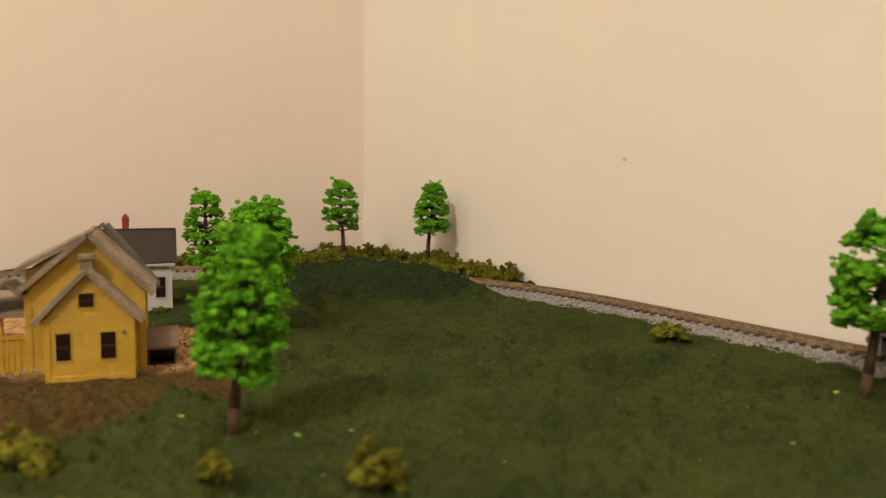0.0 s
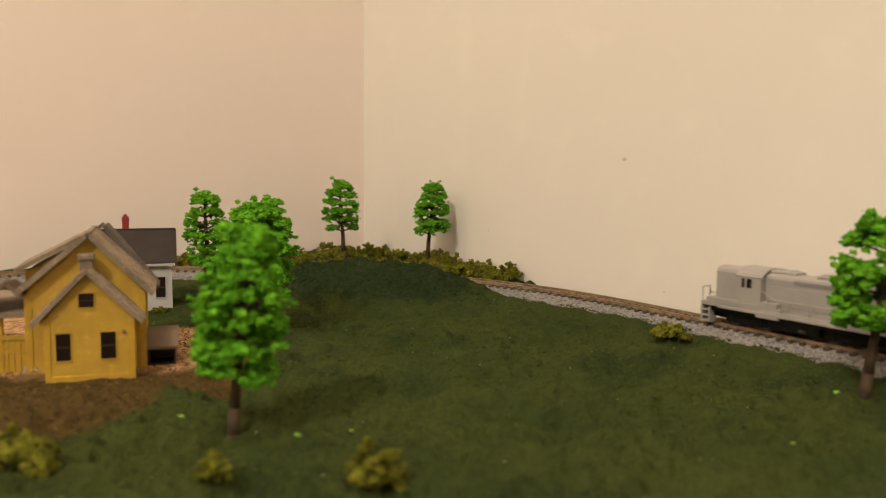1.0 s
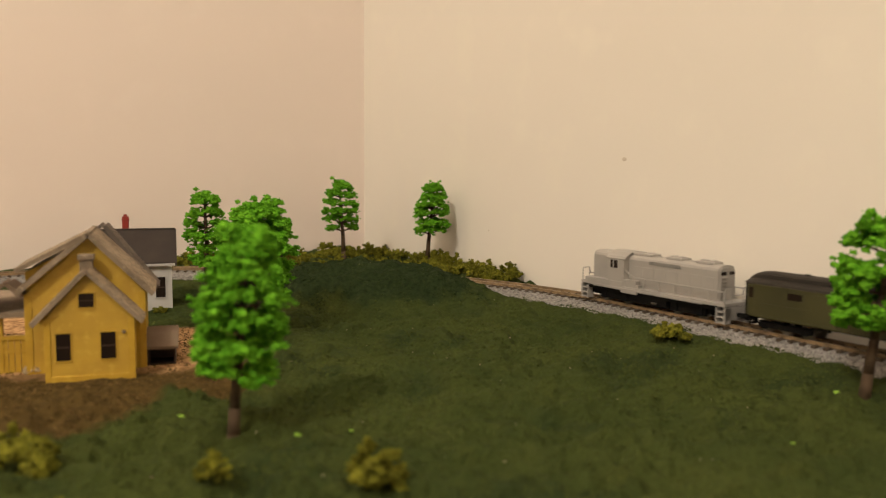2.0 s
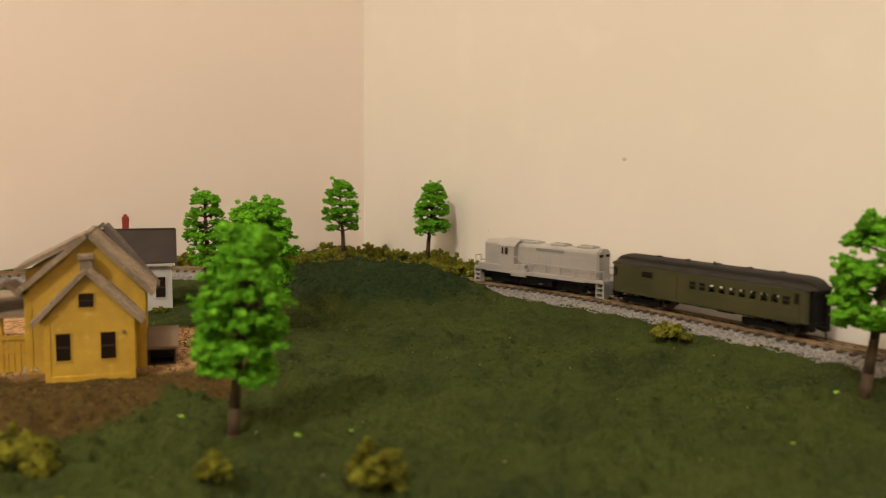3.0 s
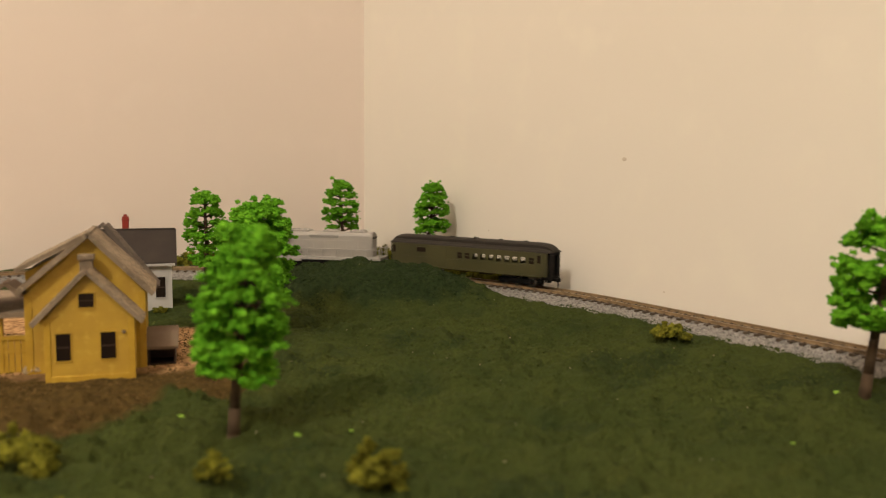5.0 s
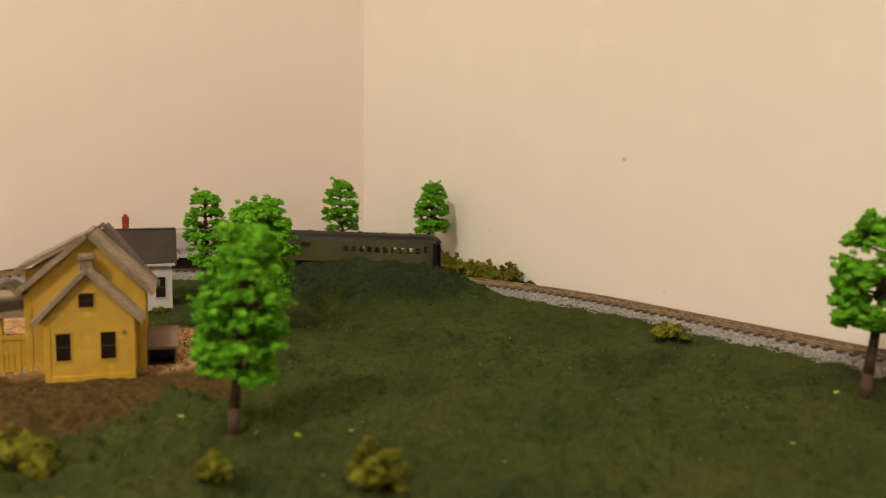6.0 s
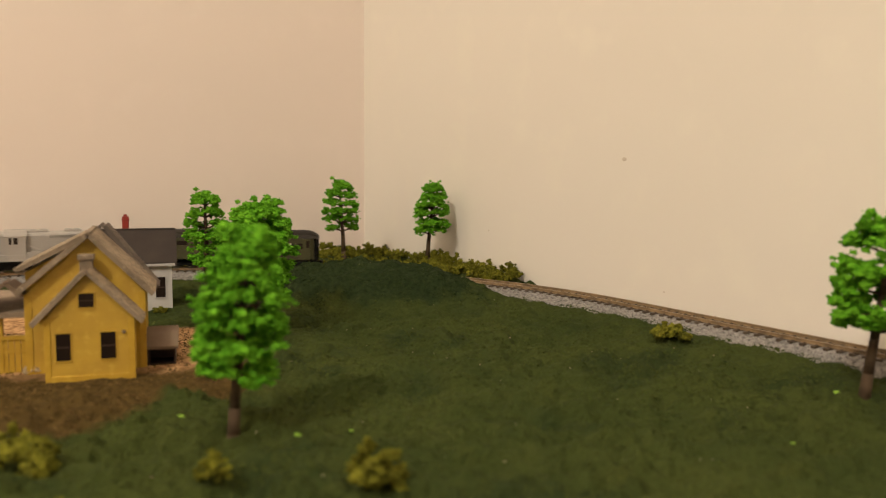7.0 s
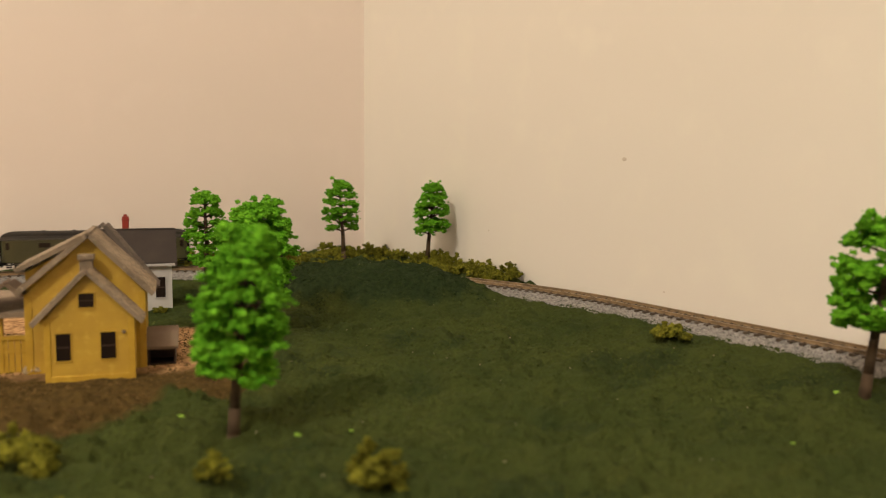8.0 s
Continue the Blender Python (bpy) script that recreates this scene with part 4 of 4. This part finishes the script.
        part("seat", boxes((x - 1.0, -8.0, 8.5, x + 1.0, -1.2, 12.8), (x - 1.0, 1.2, 8.5, x + 1.0, 8.0, 12.8), bevel=0.3), M_BLACK, t)
    part("partition", boxes((21.2, -8.8, 8.5, 21.8, 8.8, 22)), M_OLIVE, t)
    for x0, x1, y0, y1, z in ((3, 6, 4, 8, 7.2), (-14, -5, 3, 8.4, 7.0)):
        part("equipment_box", boxes((x0, y0, z, x1, y1, 8.4), bevel=0.3), M_BLACK, t)
    return t


def build_truck(parent, x, axles, base, z0=2.0, z1=4.8, name="truck"):
    tr = part(name, boxes((-base / 2 - 3.2, -6.9, z0, base / 2 + 3.2, -5.4, z1), (-base / 2 - 3.2, 5.4, z0, base / 2 + 3.2, 6.9, z1), (-base / 2 - 1.6, 6.7, 1.6, -base / 2 + 1.6, 7.5, z1 - 0.8), (base / 2 - 1.6, 6.7, 1.6, base / 2 + 1.6, 7.5, z1 - 0.8), (-base / 2 - 1.6, -7.5, 1.6, -base / 2 + 1.6, -6.7, z1 - 0.8), (base / 2 - 1.6, -7.5, 1.6, base / 2 + 1.6, -6.7, z1 - 0.8), (-1.6, -5.4, 2.6, 1.6, 5.4, 6.2), bevel=0.3), M_BLACK, parent)
    for i in range(axles):
        wx = -base / 2 + base * i / (axles - 1)
        bm = bmesh.new()
        for y in (-4.6, 4.6):
            bmesh.ops.create_cone(bm, cap_ends=True, segments=24, radius1=2.9, radius2=2.9, depth=1.3, matrix=Matrix.Translation((0, y, 0)) @ Matrix.Rotation(math.pi / 2, 4, "X"))
            bmesh.ops.create_cone(bm, cap_ends=True, segments=24, radius1=3.4, radius2=3.4, depth=0.4, matrix=Matrix.Translation((0, y * 0.85, 0)) @ Matrix.Rotation(math.pi / 2, 4, "X"))
            box(bm, -0.4, y * 1.15 - 0.1, -2.2, 0.4, y * 1.15 + 0.1, 2.2)
        rod(bm, (0, -4.6, 0), (0, 4.6, 0), 0.8)
        w = part("wheelset", bm, M_STEEL, tr)
        w["axle_x"] = wx
    tr["pivot_x"] = x
    return tr


build_room()
build_ground()
build_track()
rng = random.Random(11)
spots = []
for i in range(24000):
    s = rng.uniform(-260, 700)
    x, y, h = track_at(s)
    o = rng.choice((-1, 1)) * rng.uniform(0.0 if i % 4 == 0 else 7.6, 17.0)
    z = float(np.interp(o, [q[0] for q in BED], [q[1] for q in BED])) + 0.1 + RAIL
    x, y = x - math.sin(h) * o, y + math.cos(h) * o
    if x > 0.8 and y > 0.8:
        spots.append((x, y, max(z, terrain(x, y) + 0.1) if o > 0 else z))
scatter_grains("ballast_grains", spots, M_GRAIN, "loose pale grey ballast stones beside the track", "gravel", (0.3, 0.62), rng)

build_yellow_house()
build_white_house()
build_shed()

TREE = "bright green foam tree, brown plastic trunk,"
for x, y, hgt, wid, low, lean, seed, where, tiers, gappy, top in (
        (257.3, 412.5, 60.5, 30.0, 0.30, (-4.4, 2.8), 1, "beside bare soil", 6, 0.06, 0.35),
        (62.6, 490.9, 64, 36, 0.38, (-6, 4.0), 2, "near the straight track", 6, 0.3, 0.25),
        (24.0, 141.5, 61.5, 27, 0.42, (-4, 2.6), 3, "close to the wall", 6, 0.2, 0.5),
        (62.6, 88.8, 61, 27, 0.40, (2.5, -1.6), 4, "in the wall corner", 6, 0.4, 0.15),
        (194.3, 185.3, 59.0, 27, 0.34, (0, 0), 5, "beside the white house", 6, 0.4, 0.35),
        (200.5, 274.3, 61.0, 37, 0.30, (-3, 2), 6, "on the grassy slope", 7, 0.1, 0.1)):
    build_tree(x, y, terrain(x, y), hgt, wid, low, lean, seed, TREE + " " + where, tiers, gappy, top)

BUSH = "clump of olive yellow foam bush on the turf"
for i, (x, y, r, h) in enumerate([(314, 411, 11.5, 19), (275, 448, 4.5, 10), (243.4, 475.2, 8.8, 17), (58.0, 399.4, 8.6, 10.5), (309, 440, 3.5, 3), (222, 192, 4, 4)]):
    build_bush(x, y, r, h, 20 + i, BUSH, n=24)
rng = random.Random(9)
k = 0
while k < 185:
    x, y = rng.uniform(3, 190), rng.uniform(3, 225)
    gap, wallside = track_gap(x, y)
    if wallside and gap > 17:
        build_bush(x, y, rng.uniform(5.0, 7.5), rng.uniform(8.5, 12.0), 100 + k, "olive foam bush in the thicket by the wall", n=8)
        k += 1

rng = random.Random(77)
spots = []
mound_spots = []
while len(spots) < 36000:
    x, y = rng.uniform(8, 330), rng.uniform(120, 530)
    gap, wallside = track_gap(x, y)
    if wallside or gap < 12.6 + rng.uniform(0, 3) or dirt_amount(x, y) > 0.35 or fbm(x, y, 9, 3, 6.0) < rng.uniform(-0.35, 0.4):
        continue
    if mound(x, y) * 3.0 - 0.5 + 0.8 * fbm(x, y, 15, 3, 8.0) > rng.uniform(0.1, 0.8):
        mound_spots.append((x, y, terrain(x, y) - 0.1))
    else:
        spots.append((x, y, terrain(x, y) - 0.15))
scatter_grains("mound_crumbs", mound_spots, M_MOUND, "loose dark green foam crumbs on the mound", "turf", (0.3, 0.95), rng)
scatter_grains("turf_crumbs", spots, M_TURF, "loose dark green foam turf crumbs on the ground", "turf", (0.25, 0.85), rng)
spots = []
while len(spots) < 5000:
    x, y = rng.uniform(215, 370), rng.uniform(215, 420)
    u, v = house_uv(x, y)
    if dirt_amount(x, y) > 0.4 and not (-9 < u < 36 and 0 < v < 62):
        spots.append((x, y, terrain(x, y)))
scatter_grains("soil_crumbs", spots, M_SOIL, "loose brown soil crumbs round the house", "soil", (0.25, 0.8), rng)
for x, y, r in ((268.9, 398.5, 1.3), (182.3, 421.7, 0.7), (70.6, 486, 1.2), (243.8, 428.1, 1.2), (124, 506.9, 0.6), (226.6, 427.5, 0.7), (66.5, 484, 0.7)):
    v, f = [], []
    for i in range(3):
        puff(v, f, (rng.uniform(-r, r), rng.uniform(-r, r) * 0.6, 0.5), r * 0.6, 0.6, rng, r * 9 + i, 5)
    c = raw("foam_crumb", v, f, M_FLECK)
    c.matrix_world = mmpose(x, y, terrain(x, y))
    tagged(c, "tiny yellow green foam crumb on turf", "crumb", "foam crumbs")
v, f = [], []
for i in range(5):
    puff(v, f, (rng.uniform(-3, 3), rng.uniform(-1.5, 1.5), rng.uniform(0.3, 2.2)), 1.5, 0.9, rng, i * 3.3)
c = raw("plaster_lump", v, f, M_PLASTER)
c.matrix_world = mmpose(298.4, 303.5, GROUND, 161)
tagged(c, "pale plaster lump against the house foot", "lump")

spots = []
while len(spots) < 45:
    x, y = rng.uniform(60, 290), rng.uniform(220, 500)
    if track_gap(x, y)[0] > 22 and dirt_amount(x, y) < 0.2:
        spots.append((x, y, terrain(x, y) + 0.7))
scatter_grains("pale_flecks", spots, M_PLASTER, "tiny pale plaster flecks strewn on the turf", "fleck", (0.18, 0.42), rng)
spots = []
while len(spots) < 900:
    s, o = rng.uniform(-190, 95), rng.uniform(8.3, 12.0)
    if fbm(s, 0, 9, 2, 3.0) > rng.uniform(-0.5, 0.4):
        x, y, h = track_at(s)
        spots.append((x + math.sin(h) * o, y - math.cos(h) * o, RAIL - 2.35 + rng.uniform(0.0, 0.3)))
scatter_grains("brown_crumbs", spots, M_SOIL, "brown crumbs lying between the track and the wall", "crumb", (0.35, 0.95), rng)

k = 0
while k < 52:
    x, y = rng.uniform(3, 28), rng.uniform(135, 228)
    gap, wallside = track_gap(x, y)
    if wallside and gap > 16.5:
        build_bush(x, y, rng.uniform(4.5, 6.5), rng.uniform(11, 16), 300 + k, "olive foam bush in the thicket by the wall", n=8)
        k += 1

LOCO, COACH = build_loco(), build_coach()
TRUCKS = [(LOCO, build_truck(LOCO, 26.5, 2, 15, 1.7, 6.9)), (LOCO, build_truck(LOCO, -21.5, 2, 15, 1.7, 6.9)), (COACH, build_truck(COACH, 43, 3, 19)), (COACH, build_truck(COACH, -30, 3, 19))]


def loco_s(t):
    return -190.0 + 79.4 * t + 0.45 * t * t


def body_pose(s, ahead, behind):
    """Pose of a vehicle whose trucks, ahead and behind of its origin, sit on the track."""
    ax, ay, _ = track_at(s + ahead)
    bx, by, _ = track_at(s - behind)
    k = behind / (ahead + behind)
    return mmpose(bx + (ax - bx) * k, by + (ay - by) * k, 0, math.degrees(math.atan2(ay - by, ax - bx)))


def motions():
    times = [i * 0.2 for i in range(41)]
    for ob, lag, ahead, behind in ((LOCO, 0.0, 26.5, 21.5), (COACH, 116.3, 43, 30)):
        walk(ob, [(t, body_pose(loco_s(t) - lag, ahead, behind)) for t in times])
        for owner, tr in TRUCKS:
            if owner is not ob:
                continue
            rows = []
            px = tr["pivot_x"]
            for t in times:
                s = loco_s(t) - lag
                a = body_pose(s, ahead, behind).to_euler().z
                _, _, h = track_at(s + px)
                d = (h - a + math.pi) % (2 * math.pi) - math.pi
                rows.append((t, mmpose(px, 0, RAIL, math.degrees(d))))
            walk(tr, rows)
            for w in tr.children:
                walk(w, [(i / 30, mmpose(w["axle_x"], 0, 2.9, 0, 0, math.degrees((loco_s(i / 30) + 190) / 2.9))) for i in range(241)])


motions()
